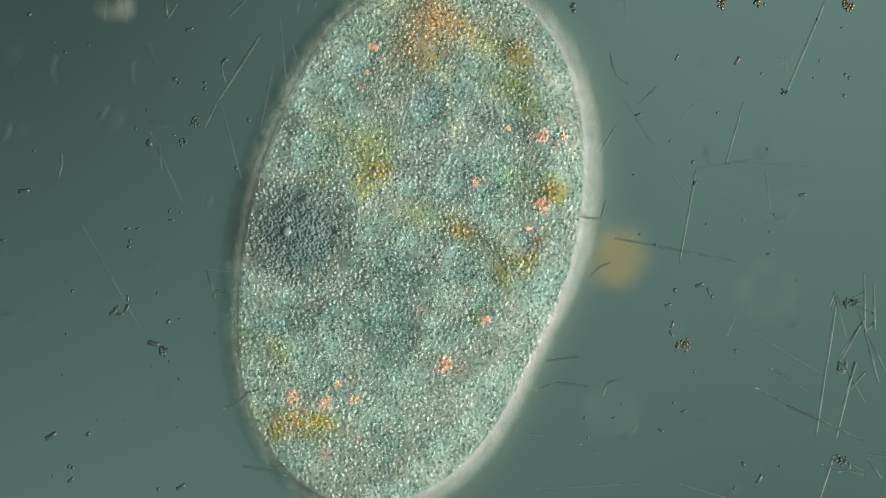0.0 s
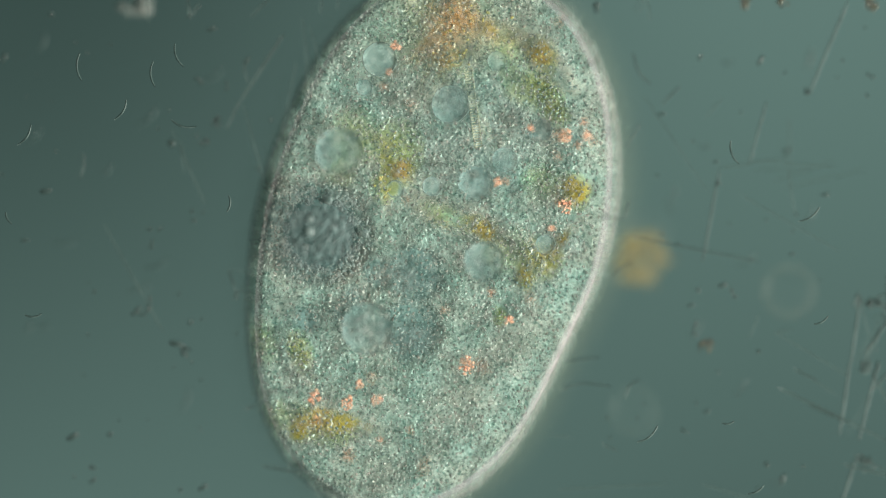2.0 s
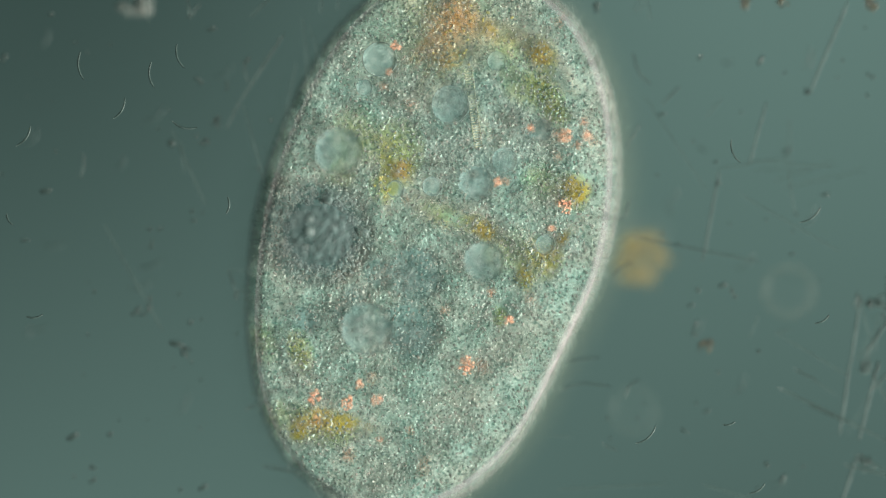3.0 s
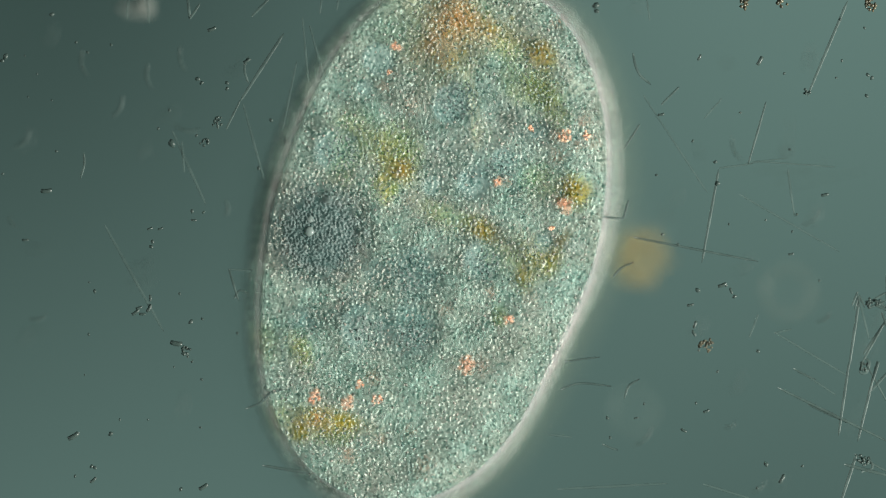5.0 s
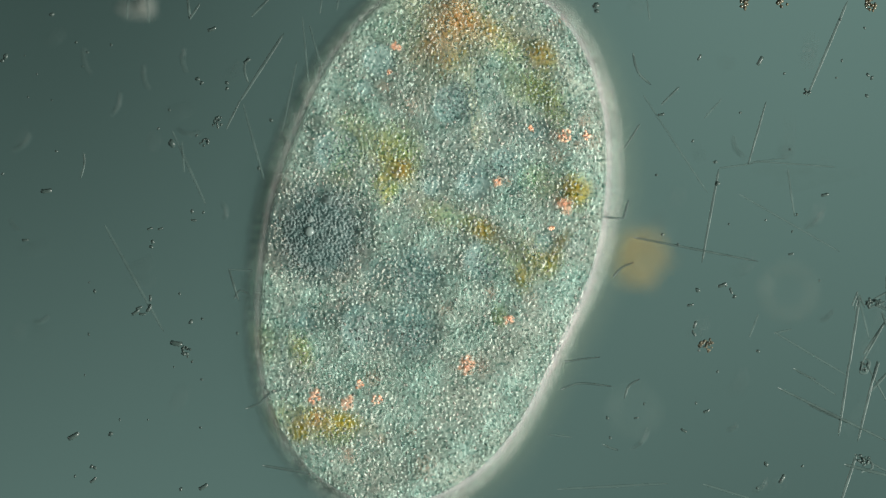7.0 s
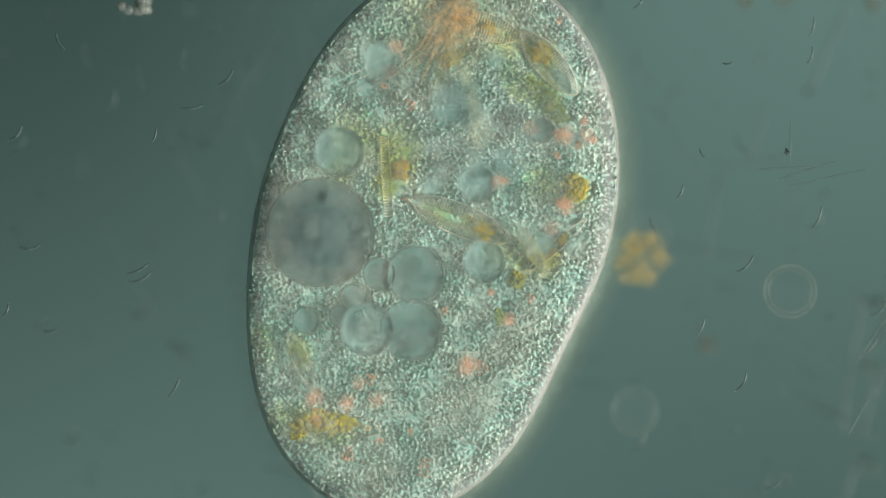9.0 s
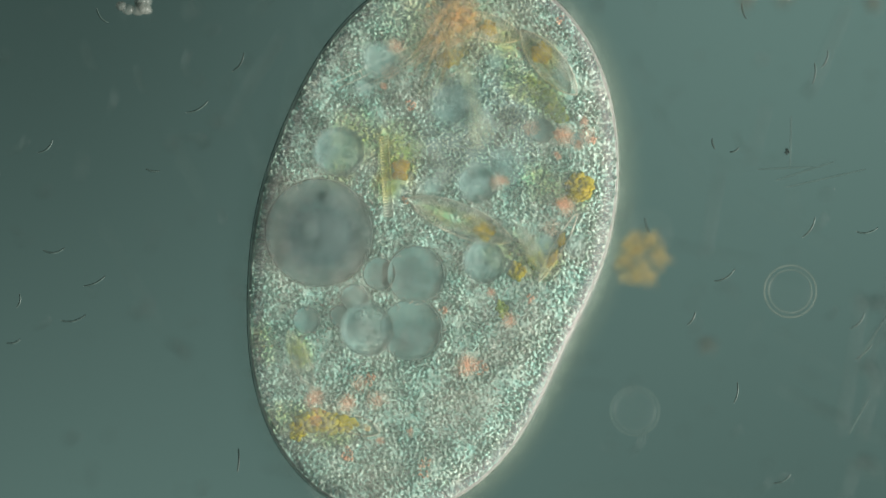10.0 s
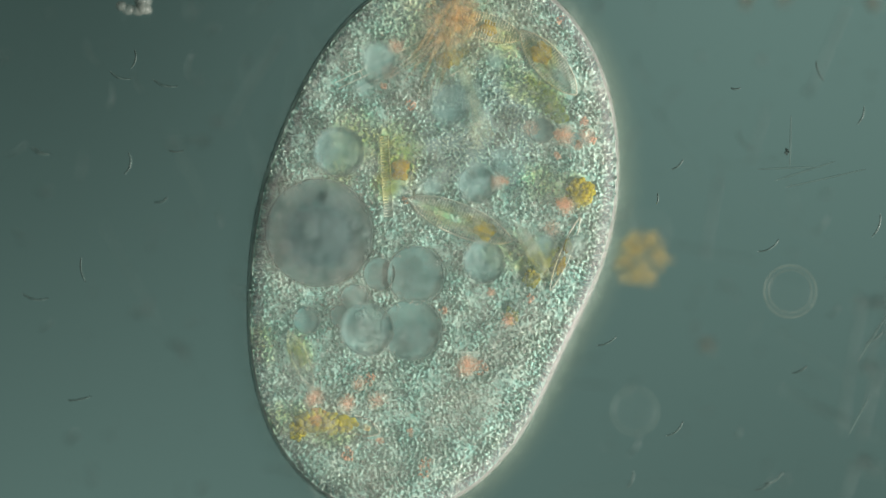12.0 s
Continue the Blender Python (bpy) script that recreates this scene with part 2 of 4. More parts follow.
def mesh_object(name, geo, mat, parent=None, label="", smooth=True):
    me = bpy.data.meshes.new(name)
    me.from_pydata(geo.v, [], geo.f)
    me.polygons.foreach_set("use_smooth", [smooth] * len(me.polygons))
    me.materials.append(mat)
    me.update()
    ob = new(name, me)
    if parent:
        ob.parent = parent
    if label:
        ob["label"] = label
    return ob


def thing(name, at, label, category, group=""):
    ob = new(name)
    ob.empty_display_size = 0.005
    ob.location = at
    return tagged(ob, label, category, group)


# ---- backdrop added for the lit field under the specimen ----
g = Geo()
n = 160
SPREAD = [math.copysign(5 * abs(i / 80 - 1) ** 2.4, i - 80) for i in range(n + 1)]
for x in SPREAD:
    for y in SPREAD:
        # The warp puts the field's shading into the shape, darkest at upper left.
        u, v = 0.5 * math.tanh(x / 0.5), 0.35 * math.tanh(y / 0.35)
        fade = math.exp(-((x * x + y * y) / 0.27) ** 2)
        g.v.append((x, y, -0.6 - (0.206 * u * u + 6.225 * u * u * v - 0.103 * u - 0.104 * v - 0.056 * u * v - 0.475 * u ** 3) * fade))
g.f = [(i * (n + 1) + j, (i + 1) * (n + 1) + j, (i + 1) * (n + 1) + j + 1, i * (n + 1) + j + 1) for i in range(n) for j in range(n)]
tagged(mesh_object("backdrop", g, FIELD), "grey-green backdrop under the specimen, warped for the field's uneven brightness", "backdrop", kind="structure")

# ---- the ciliate ----
MID = (765, 430)
WIDEST = (385.5, -7.9, 11.2, -80.7, 48.6, 4.7, 3.6, 10.1, -9.5)
UPPER = (362.9, -0.3, 8.0, -82.7, 48.2, 2.9, -0.6, 9.0, -12.5)


def radius(form, a):
    r = form[0]
    for i in range(1, 5):
        r += form[2 * i - 1] * np.cos(i * a) + form[2 * i] * np.sin(i * a)
    return r


def outline(form, a, inset=0.0):
    r = radius(form, a) - inset
    return MID[0] + r * np.cos(a), MID[1] - r * np.sin(a)


def inside(form, px, py, inset=0.0):
    dx, dy = px - MID[0], MID[1] - py
    return np.hypot(dx, dy) < radius(form, np.arctan2(dy, dx)) - inset


ciliate = thing("ciliate", (0, 0, -2.6 * UNIT), "oval grey-green single cell crammed with granules, bubbles and algae", "microorganism")
ROOT = Vector((0, 0, -2.6 * UNIT))


def cell_part(name, geo, mat, label="", parent=None):
    """A part of the ciliate, given in world places."""
    off = ROOT
    geo.v = [(x, y, z - off.z) for x, y, z in geo.v]
    return mesh_object(name, geo, mat, parent or ciliate, label)


RING = 200
ANG = [2 * math.pi * i / RING for i in range(RING)]


def ring(form, depth, inset=0.0):
    return [place(*outline(form, a, inset), depth) for a in ANG]


# side wall from the upper edge out to the widest section
g = Geo()
STEPS = 10
for s in range(STEPS + 1):
    w = s / STEPS * math.pi / 2
    k = math.sin(w)
    for a in ANG:
        ax, ay = outline(UPPER, a)
        bx, by = outline(WIDEST, a)
        g.v.append(tuple(place(ax + (bx - ax) * k, ay + (by - ay) * k, 0.02 + (1 - math.cos(w)) * 0.98)))
for s in range(STEPS):
    for j in range(RING):
        k = (j + 1) % RING
        g.f.append((s * RING + j, s * RING + k, (s + 1) * RING + k, (s + 1) * RING + j))
cell_part("pellicle", g, PELLICLE, "thin clear cell skin")
# underside
g = Geo()
for s in range(13):
    t = min(s / 12, 0.995)
    k = (1 - t ** 3.5) ** (1 / 3.5)
    for a in ANG:
        r = radius(WIDEST, a) * k
        g.v.append(tuple(place(MID[0] + r * math.cos(a), MID[1] - r * math.sin(a), 1.0 + t * 1.6)))
for s in range(12):
    for j in range(RING):
        k = (j + 1) % RING
        g.f.append((s * RING + j, s * RING + k, (s + 1) * RING + k, (s + 1) * RING + j))
g.f.append(tuple(12 * RING + j for j in reversed(range(RING))))
cell_part("underside", g, HULL)
# ridges of the skin: rounded steps that face outward


def skirt(name, form, inset, outset, top, low, mat, label):
    g = Geo()
    n = 6
    for s in range(n + 1):
        w = s / n * math.pi / 2
        for p in ring(form, top + (low - top) * (1 - math.cos(w)), inset - (inset + outset) * math.sin(w)):
            g.v.append(tuple(p))
    for s in range(n):
        for j in range(RING):
            k = (j + 1) % RING
            g.f.append((s * RING + j, s * RING + k, (s + 1) * RING + k, (s + 1) * RING + j))
    cell_part(name, g, mat, label)


blend = [(u * 0.6 + w * 0.4) for u, w in zip(UPPER, WIDEST)]
skirt("upper_ridge", blend, 6, 6, 0.1, 0.5, RIDGE, "pale pinkish ridge of the cell skin")
skirt("outer_ridge", WIDEST, 4, 2, 0.88, 1.06, RIM, "bright edge of the cell skin")
# Nested clear skirts added as the soft optical halo outside the skin.
for o in (10, 20, 31, 44):
    skirt("halo_skirt", WIDEST, 0, o, 0.9, 2.2, HALO, "faint clear skirt standing in for the halo round the cell")
g = Geo()
g.tube(ring(WIDEST, 1.0, -3.5), 0.8 * STEP, 6, True)
cell_part("ciliary_line", g, SPECK, "fine dark line of cilia along the skin")

# vacuoles: plan x, y, radius, depth
BUBBLES = [(728, 584, 53, 0.93), (736, 487, 50, 0.905), (650, 582, 46, 0.54), (600, 268, 43, 0.56), (857, 463, 36, 0.55),
           (797, 185, 33, 0.3), (842, 325, 31, 0.45), (893, 283, 22, 0.36), (765, 330, 17, 0.36), (627, 527, 23, 0.9),
           (543, 567, 23, 0.9), (1020, 435, 18, 0.7), (1021, 248, 12, 0.9), (700, 335, 15, 0.36), (965, 433, 17, 0.4), (957, 230, 21, 0.5), (880, 108, 17, 0.4),
           (672, 105, 30, 0.36), (645, 155, 14, 0.36), 
           (672, 485, 28, 0.93), (605, 560, 20, 0.93)]
BIG = (564, 412, 94, 0.93)


def bowl_profile(r, depth, thick):
    p = [(r + thick, -thick), (r + thick * 0.6, 0.0), (r, 0.0)]
    for i in range(1, 15):
        q = 1 - (i / 14) ** 2.2 * 0.985
        p.append((r * q, -depth * (1 - q ** 8)))
    return p


def vacuole(px, py, r, depth, mat, name, label, sides=48):
    c = place(px, py, depth)
    rr = r * STEP
    g = Geo()
    g.lathe(c, bowl_profile(rr, rr * 0.13, 1.2 * STEP), sides)
    ob = cell_part(name, g, mat, label)
    g = Geo()
    g.tube([(c.x + (rr + 0.4 * STEP) * math.cos(a), c.y + (rr + 0.4 * STEP) * math.sin(a), c.z + 0.2 * STEP)
            for a in (2 * math.pi * i / sides for i in range(sides))], max(0.9, min(1.6, r * 0.03)) * STEP, 6, True)
    cell_part("membrane", g, VAC_RIM, "", ob)


vacuole(*BIG, VAC_BIG, "contractile_vacuole", "large dark grey-green bubble of fluid", 96)
for x, y, r, d in BUBBLES:
    vacuole(x, y, r, d, VAC if d < 0.72 else VAC_DEEP, "vacuole", "pale round fluid bubble")
    if 0.42 < d < 0.6:
        vacuole(x + 1, y + 2, r * 0.98, 0.895, VAC, "vacuole_floor", "lower end of a pale fluid bubble")

# plan circles kept free of grains, where algae lie
FOOD = [(722 + 185 * t, 352 + 75 * t, 15) for t in (0.1, 0.22, 0.35, 0.48, 0.6, 0.72, 0.85)]
FOOD += [(922 + 98 * t, 55 + 113 * t, 20) for t in (0.1, 0.3, 0.5, 0.7, 0.9)]
FOOD += [(1022 - 60 * t, 376 + 126 * t, 10) for t in (0.1, 0.26, 0.42, 0.58, 0.74, 0.9)]
FOOD += [(683, 240 + 16 * i, 9) for i in range(10)] + [(709, 300, 20), (1026, 334, 26), (929, 473, 17), (890, 542, 12), (526, 764, 15)]
FOOD += [(596 + 174 * t, 152 - 84 * t, 9) for t in (0.05, 0.15, 0.25, 0.35, 0.45, 0.55, 0.65, 0.75, 0.85, 0.95)]
FOOD += [(800 + 124 * t, 28 + 40 * t, 17) for t in (0.15, 0.35, 0.5, 0.65, 0.85)] + [(600 + 72 * t, 742 + 24 * t, 13) for t in (0.1, 0.4, 0.7, 0.95)]


def grainy(shape, pitch, wave, seed, fine=0.0):
    """Even granular relief of one wavelength, of unit spread; fine: share of finer grain."""
    rng = np.random.default_rng(seed)
    fx, fy = np.meshgrid(np.fft.fftfreq(shape[0], pitch), np.fft.fftfreq(shape[1], pitch), indexing="ij")
    f = np.hypot(fx, fy) * wave
    h = np.fft.ifft2(np.fft.fft2(rng.normal(size=shape)) * (np.exp(-((f - 1) / 0.5) ** 2) + 0.55 * np.exp(-((f - 0.5) / 0.25) ** 2) + fine * np.exp(-((f - 1.9) / 0.6) ** 2))).real
    h = h / h.std()
    if wave < 12 and seed != 11:
        h *= np.clip(1 + 0.5 * grainy(shape, pitch, 70, seed + 50) + 0.3 * grainy(shape, pitch, 22, seed + 70), 0.15, 2.4)
    return h


def layer(name, form, inset, depth, wave, height, mat, label, seed, holes=(), disc=None, hollows=(), pitch=1.9, cut=None, fine=0.0):
    """A granular sheet across the cell at one depth, with round gaps, or a disc of it; cut: keep only the granules that stand higher than this."""
    xs, ys = np.meshgrid(np.arange(425, 1112, pitch), np.arange(-80, 948, pitch), indexing="ij")
    h = grainy(xs.shape, pitch, wave, seed, fine)
    if disc:
        ok = np.hypot(xs - disc[0], ys - disc[1]) < disc[2] * (0.97 + 0.14 * grainy(xs.shape, pitch, 22, seed + 9))
    else:
        ok = inside(form, xs, ys, inset)
    for x, y, rr in holes:
        ok &= np.hypot(xs - x, ys - y) > rr
    if hollows:
        for x, y, rr, d in BUBBLES:
            if 0.42 < d < 0.6:
                h = np.where(np.hypot(xs - x, ys - y) < rr, h * 0.25 - 0.6, h)
        bed = np.zeros(xs.shape, bool)
        for x, y, rr in FOOD:
            bed |= np.hypot(xs - x, ys - y) < rr
        h = np.where(bed, h * 0.3 - 0.8, h)
    z = -depth * UNIT + h * height * STEP
    if cut is not None:
        ok &= h > cut
    for x, y, rr, d in hollows:
        q = np.hypot(xs - x, ys - y) < rr + 3
        z = np.where(q, np.minimum(z, -d * UNIT - rr * STEP * 0.14 - 0.0006), z)
    idx = -np.ones(xs.shape, int)
    idx[ok] = np.arange(ok.sum())
    g = Geo()
    g.v = np.stack([(xs[ok] - 784) * STEP, (441 - ys[ok]) * STEP, z[ok]], -1).tolist()
    q = np.stack([idx[:-1, :-1], idx[:-1, 1:], idx[1:, 1:], idx[1:, :-1]], -1).reshape(-1, 4)
    g.f = q[q.min(1) >= 0].tolist()
    ob = cell_part(name, g, mat, label)
    ob["kind"] = "stuff"
    return ob


PATCHES = [(567, 414, 72), (735, 592, 28), (605, 266, 31), (735, 489, 34), (860, 467, 22), (652, 583, 27), (812, 182, 33), (880, 300, 22)]
layer("cytoplasm", WIDEST, 1, 0.925, 8.8, 2.7, CYTO, "lumpy grey-green cell filling", 3, fine=0.4, hollows=[b for b in BUBBLES if b[3] > 0.5] + [BIG])
layer("middle_granule_layer", WIDEST, 10, 0.36, 8.8, 1.55, FILM_MID, "pale granules of the middle layer", 5,
      [(b[0], b[1], b[2] + 1) for b in BUBBLES if 0.1 < b[3] < 0.65] + [(565, 413, 58)] + FOOD, pitch=1.6)
layer("surface_granule_layer", UPPER, -4, 0.0, 8.6, 1.5, FILM_TOP, "pale granules of the surface layer", 6, [(x, y, r - 6) for x, y, r in PATCHES[:1]], pitch=1.6)
for i, c in enumerate(PATCHES):
    layer("wrinkle_patch", UPPER, 0, -0.02 if i else 0.0, 7.2 if i == 0 else 8.0, 1.7, FILM_DIM if i else FILM_DARK, "dark wrinkled surface patch over a bubble", 11 + i,
          disc=(c[0], c[1], c[2] + 2), pitch=1.3, cut=-9 if i == 0 else -0.05)

layer("vacuole_roof", WIDEST, 0, 0.37, 19.0, 1.5, ROOF, "smooth dark upper skin of the large bubble", 41, disc=(568, 418, 66))
for x, y, rr, d in ((547, 410, 9.5, 0.0), (549, 388, 6.5, 0.02), (580, 352, 10, 0.3), (645, 413, 8.5, 0.3), (541, 437, 5, 0.02)):
    g = Geo()
    g.blob(place(x, y, d), rr * STEP, rr * STEP, rr * 0.6 * STEP, 0, 3)
    cell_part("clear_bead", g, BEAD, "small clear round bead")
# the nucleus: a wide smooth disc in the upper half
layer("macronucleus", WIDEST, 0, 0.92, 6.0, 0.6, NUCLEUS, "smooth blue-grey nucleus", 31, disc=(850, 240, 112))


def scatter(form, pitch, inset, avoid=(), keep=1.0):
    """Jittered plan points inside an outline, clear of the given circles."""
    x, y = np.meshgrid(np.arange(420, 1115, pitch), np.arange(-80, 950, pitch * 0.866), indexing="ij")
    x = x + (np.arange(x.shape[1]) % 2 * pitch / 2)[None]
    x, y = x.ravel(), y.ravel()
    x = x + np.random.uniform(-0.42, 0.42, len(x)) * pitch
    y = y + np.random.uniform(-0.42, 0.42, len(y)) * pitch
    good = inside(form, x, y, inset) & (np.random.rand(len(x)) < keep)
    for cx, cy, r in avoid:
        good &= np.hypot(x - cx, y - cy) > r
    return x[good], y[good]


def grains(name, x, y, d_low, d_high, size, mat, label, shape, long=1.5):
    n = len(x)
    z = -np.random.uniform(d_low, d_high, n) * UNIT
    c = np.stack([(x - 784) * STEP, (441 - y) * STEP, z], -1)
    s = np.random.uniform(size * 0.65, size * 1.3, n) * STEP
    stretch = np.random.uniform(1.0, long, n)
    sizes = np.stack([s * stretch, s * 0.85, s * 0.5], -1)
    g = Geo()
    g.swarm(c, sizes, np.random.uniform(0, math.pi, n), shape)
    ob = cell_part(name, g, mat, label)
    ob["kind"] = "stuff"
    return ob


BEAD_SHAPE = ICO[1][0], ICO[1][1][(ICO[1][0][ICO[1][1]][:, :, 2] > -0.6).all(1)]
x, y = scatter(UPPER, 17, 1, [(x, y, r - 8) for x, y, r in PATCHES])
grains("surface_bead_layer", x, y, -0.005, 0.015, 2.2, GRAIN, "small pale surface beads", BEAD_SHAPE, 1.6)
x, y = scatter(WIDEST, 11.5, 14, [(b[0], b[1], b[2] + 1) for b in BUBBLES if b[3] < 0.65] + [(564, 412, 66)])
grains("middle_bead_layer", x, y, 0.345, 0.37, 2.5, GRAIN, "small pale beads", BEAD_SHAPE, 1.6)
x, y = scatter(WIDEST, 11, 8, [(b[0], b[1], b[2] + 3) for b in BUBBLES + [BIG] if b[3] > 0.6] + FOOD + [(850, 240, 108)])
grains("inner_bead_layer", x, y, 0.875, 0.92, 2.7, CRUMB, "small pale inner beads", BEAD_SHAPE, 1.8)
for cx, cy, cr, cd in BUBBLES + [BIG]:
    if cd > 0.42:
        a = np.random.uniform(0, 2 * math.pi, int(cr * 1.3))
        q = cr * (0.76 + 0.34 * np.random.rand(len(a)) ** 0.6)
        grains("crumb_ring", cx + q * np.cos(a), cy + q * np.sin(a), min(cd, 0.9) - 0.03, min(cd, 0.9), 1.8, CRUMB, "pale crumbs along the rim of a bubble", BEAD_SHAPE, 1.4)
a = np.random.uniform(0, 2 * math.pi, 110)
q = 78 * np.random.rand(110) ** 0.6
grains("rodlet_layer", 567 + q * np.cos(a), 414 + q * np.sin(a), -0.02, 0.05, 2.6, RODLET, "dark rodlets over the large bubble", DOME, 3.6)
a = np.random.uniform(0, 2 * math.pi, 260)
q = 56 + 32 * np.random.rand(260)
grains("bead_ring", 568 + q * np.cos(a), 415 + q * np.sin(a), 0.33, 0.38, 3.0, BEAD, "clear beads round the large bubble", DOME, 1.6)
for cx, cy, cr in PATCHES[1:]:
    a = np.random.uniform(0, 2 * math.pi, int(cr * cr / 16))
    q = cr * 1.1 * np.random.rand(len(a)) ** 0.6
    grains("rodlet_layer", cx + q * np.cos(a), cy + q * np.sin(a), 0.0, 0.05, 2.2, RODLET, "dark rodlets over a bubble", DOME, 3.0)
# cilia standing out from the upper wall
g = Geo()
for i in range(1500):
    a = random.uniform(0, 2 * math.pi)
    d = random.uniform(0.15, 0.6)
    o = random.uniform(12, 30)
    k = 0.6 - 0.4 * d
    form = [(u * k + w * (1 - k)) for u, w in zip(UPPER, WIDEST)]
    p, q = outline(form, a), outline(form, a + random.uniform(-0.03, 0.03), -o)
    m = outline(form, a + random.uniform(-0.015, 0.015), -o * 0.55)
    g.tube([place(*p, d), place(*m, d + 0.05), place(*q, d + 0.16)], [0.7 * STEP, 0.6 * STEP, 0.3 * STEP], 4)
cell_part("cilia_fringe", g, CILIA, "fine pale cilia on the cell skin")["kind"] = "stuff"
# short rods standing along the skin
g = Geo(), Geo()
for i in range(900):
    a = random.uniform(0, 2 * math.pi)
    e = random.uniform(5, 11)
    p, q = outline(WIDEST, a, e), outline(WIDEST, a + random.uniform(-0.02, 0.02), e + random.uniform(7, 16))
    d = random.uniform(0.86, 1.04)
    g[i % 2].tube([place(*p, d), place((p[0] + q[0]) / 2, (p[1] + q[1]) / 2, d - 0.01), place(*q, d)], [0.9 * STEP, 1.6 * STEP, 0.7 * STEP], 5)
cell_part("edge_rod_layer", g[0], GRAIN, "short pale rods lined up under the skin")["kind"] = "stuff"
cell_part("edge_rod_layer", g[1], EDGE_DARK, "short dark rods lined up under the skin")["kind"] = "stuff"


# ---- algae and food inside the cell ----
def shifted(geo, o):
    geo.v = [(x - o.x, y - o.y, z - o.z) for x, y, z in geo.v]
    return geo


def diatom(x0, y0, x1, y1, width, depth, plastids, label, striae=0, clear=SHELL, blunt=0.8):
    """Boat-shaped glass shell between two tips, with ribs and coloured bodies (along, across, length, width, material)."""
    a, b = place(x0, y0, depth), place(x1, y1, depth)
    o = (a + b) / 2
    d = b - a
    length = d.length
    d.normalize()
    s = Vector((-d.y, d.x, 0))
    hw = width * STEP / 2
    top = thing("diatom", o, label, "diatom")
    turn = math.atan2(d.y, d.x)

    def edge(t):
        return hw * max(0.0, 1 - abs(t) ** 2.2) ** blunt

    ts = [math.sin(math.pi / 2 * (i / 14 - 1)) for i in range(29)]
    g = Geo()
    for sign in (-1, 1):
        g.tube([o + d * (t * length / 2) + s * (sign * edge(t)) for t in ts], 1.5 * STEP, 6)
    mesh_object("rim", shifted(g, o), SILICA, top)
    g = Geo()
    m = 8
    for t in ts:
        for j in range(m):
            w = 2 * math.pi * j / m
            e = edge(t) * 0.96 + 1e-5
            g.v.append(tuple(o + d * (t * length / 2) + s * (e * math.cos(w)) + Vector((0, 0, e * 0.35 * math.sin(w) - 0.5 * STEP))))
    for i in range(len(ts) - 1):
        for j in range(m):
            k = (j + 1) % m
            g.f.append((i * m + j, i * m + k, (i + 1) * m + k, (i + 1) * m + j))
    mesh_object("shell", shifted(g, o), clear, top, "clear glassy shell")
    if striae:
        for sign in (-1, 1):
            g = Geo()
            for i in range(striae):
                t = -0.93 + 1.86 * i / (striae - 1)
                e = edge(t)
                p = o + d * (t * length / 2) + Vector((0, 0, hw * 0.36))
                g.tube([p + s * (sign * e * 0.22), p + s * (sign * e * 0.97) - Vector((0, 0, hw * 0.3))], 0.85 * STEP, 5)
            mesh_object("ribs", shifted(g, o), SILICA, top, "row of fine pale cross ribs")
    for al, ac, pl, pw, mat in plastids:
        g = Geo()
        c = o + d * (al * length / 2) + s * (ac * hw) + Vector((0, 0, hw * 0.22))
        for k in range(14):
            w, q = random.uniform(0, 2 * math.pi), 0.62 * math.sqrt(random.random())
            e = c + d * (q * math.cos(w) * pl * STEP / 2) + s * (q * math.sin(w) * pw * STEP / 2)
            z = random.uniform(0.3, 0.5)
            g.blob(e, pl * z * STEP / 2, pw * z * STEP / 2, pw * z * STEP * 0.12, turn + random.uniform(-0.5, 0.5), 2, 0.1)
        mesh_object("plastid", shifted(g, o), mat, top, "coloured plastid")
    return top


diatom(722, 352, 907, 427, 56, 0.87, [(0.46, -0.05, 44, 36, GOLD)], "large ribbed glassy diatom with a golden plastid", 40)
diatom(922, 55, 1020, 168, 52, 0.86, [(-0.3, 0.0, 50, 40, GOLD)], "ribbed glassy diatom with a golden plastid", 30)
spindle = diatom(1022, 376, 962, 502, 18, 0.87, [(-0.2, -0.1, 36, 15, GOLD), (0.3, 0.15, 38, 14, GOLD)], "slender spindle diatom with two amber plastids")
diatom(914, 396, 966, 484, 22, 0.66, [(0.0, 0.0, 40, 11, GREEN)], "small slender green diatom", 16)
diatom(511, 588, 553, 686, 28, 0.72, [(-0.1, 0.1, 46, 15, GREEN)], "slender diatom with an olive plastid")
diatom(800, 28, 924, 68, 46, 0.9, [(0.05, 0.0, 36, 28, GOLD)], "glassy diatom with a golden plastid", 24)
diatom(600, 742, 672, 766, 32, 0.9, [(-0.55, 0.0, 44, 26, YELLOW), (0.35, 0.1, 18, 14, PEACH)], "clear diatom with a yellow plastid")


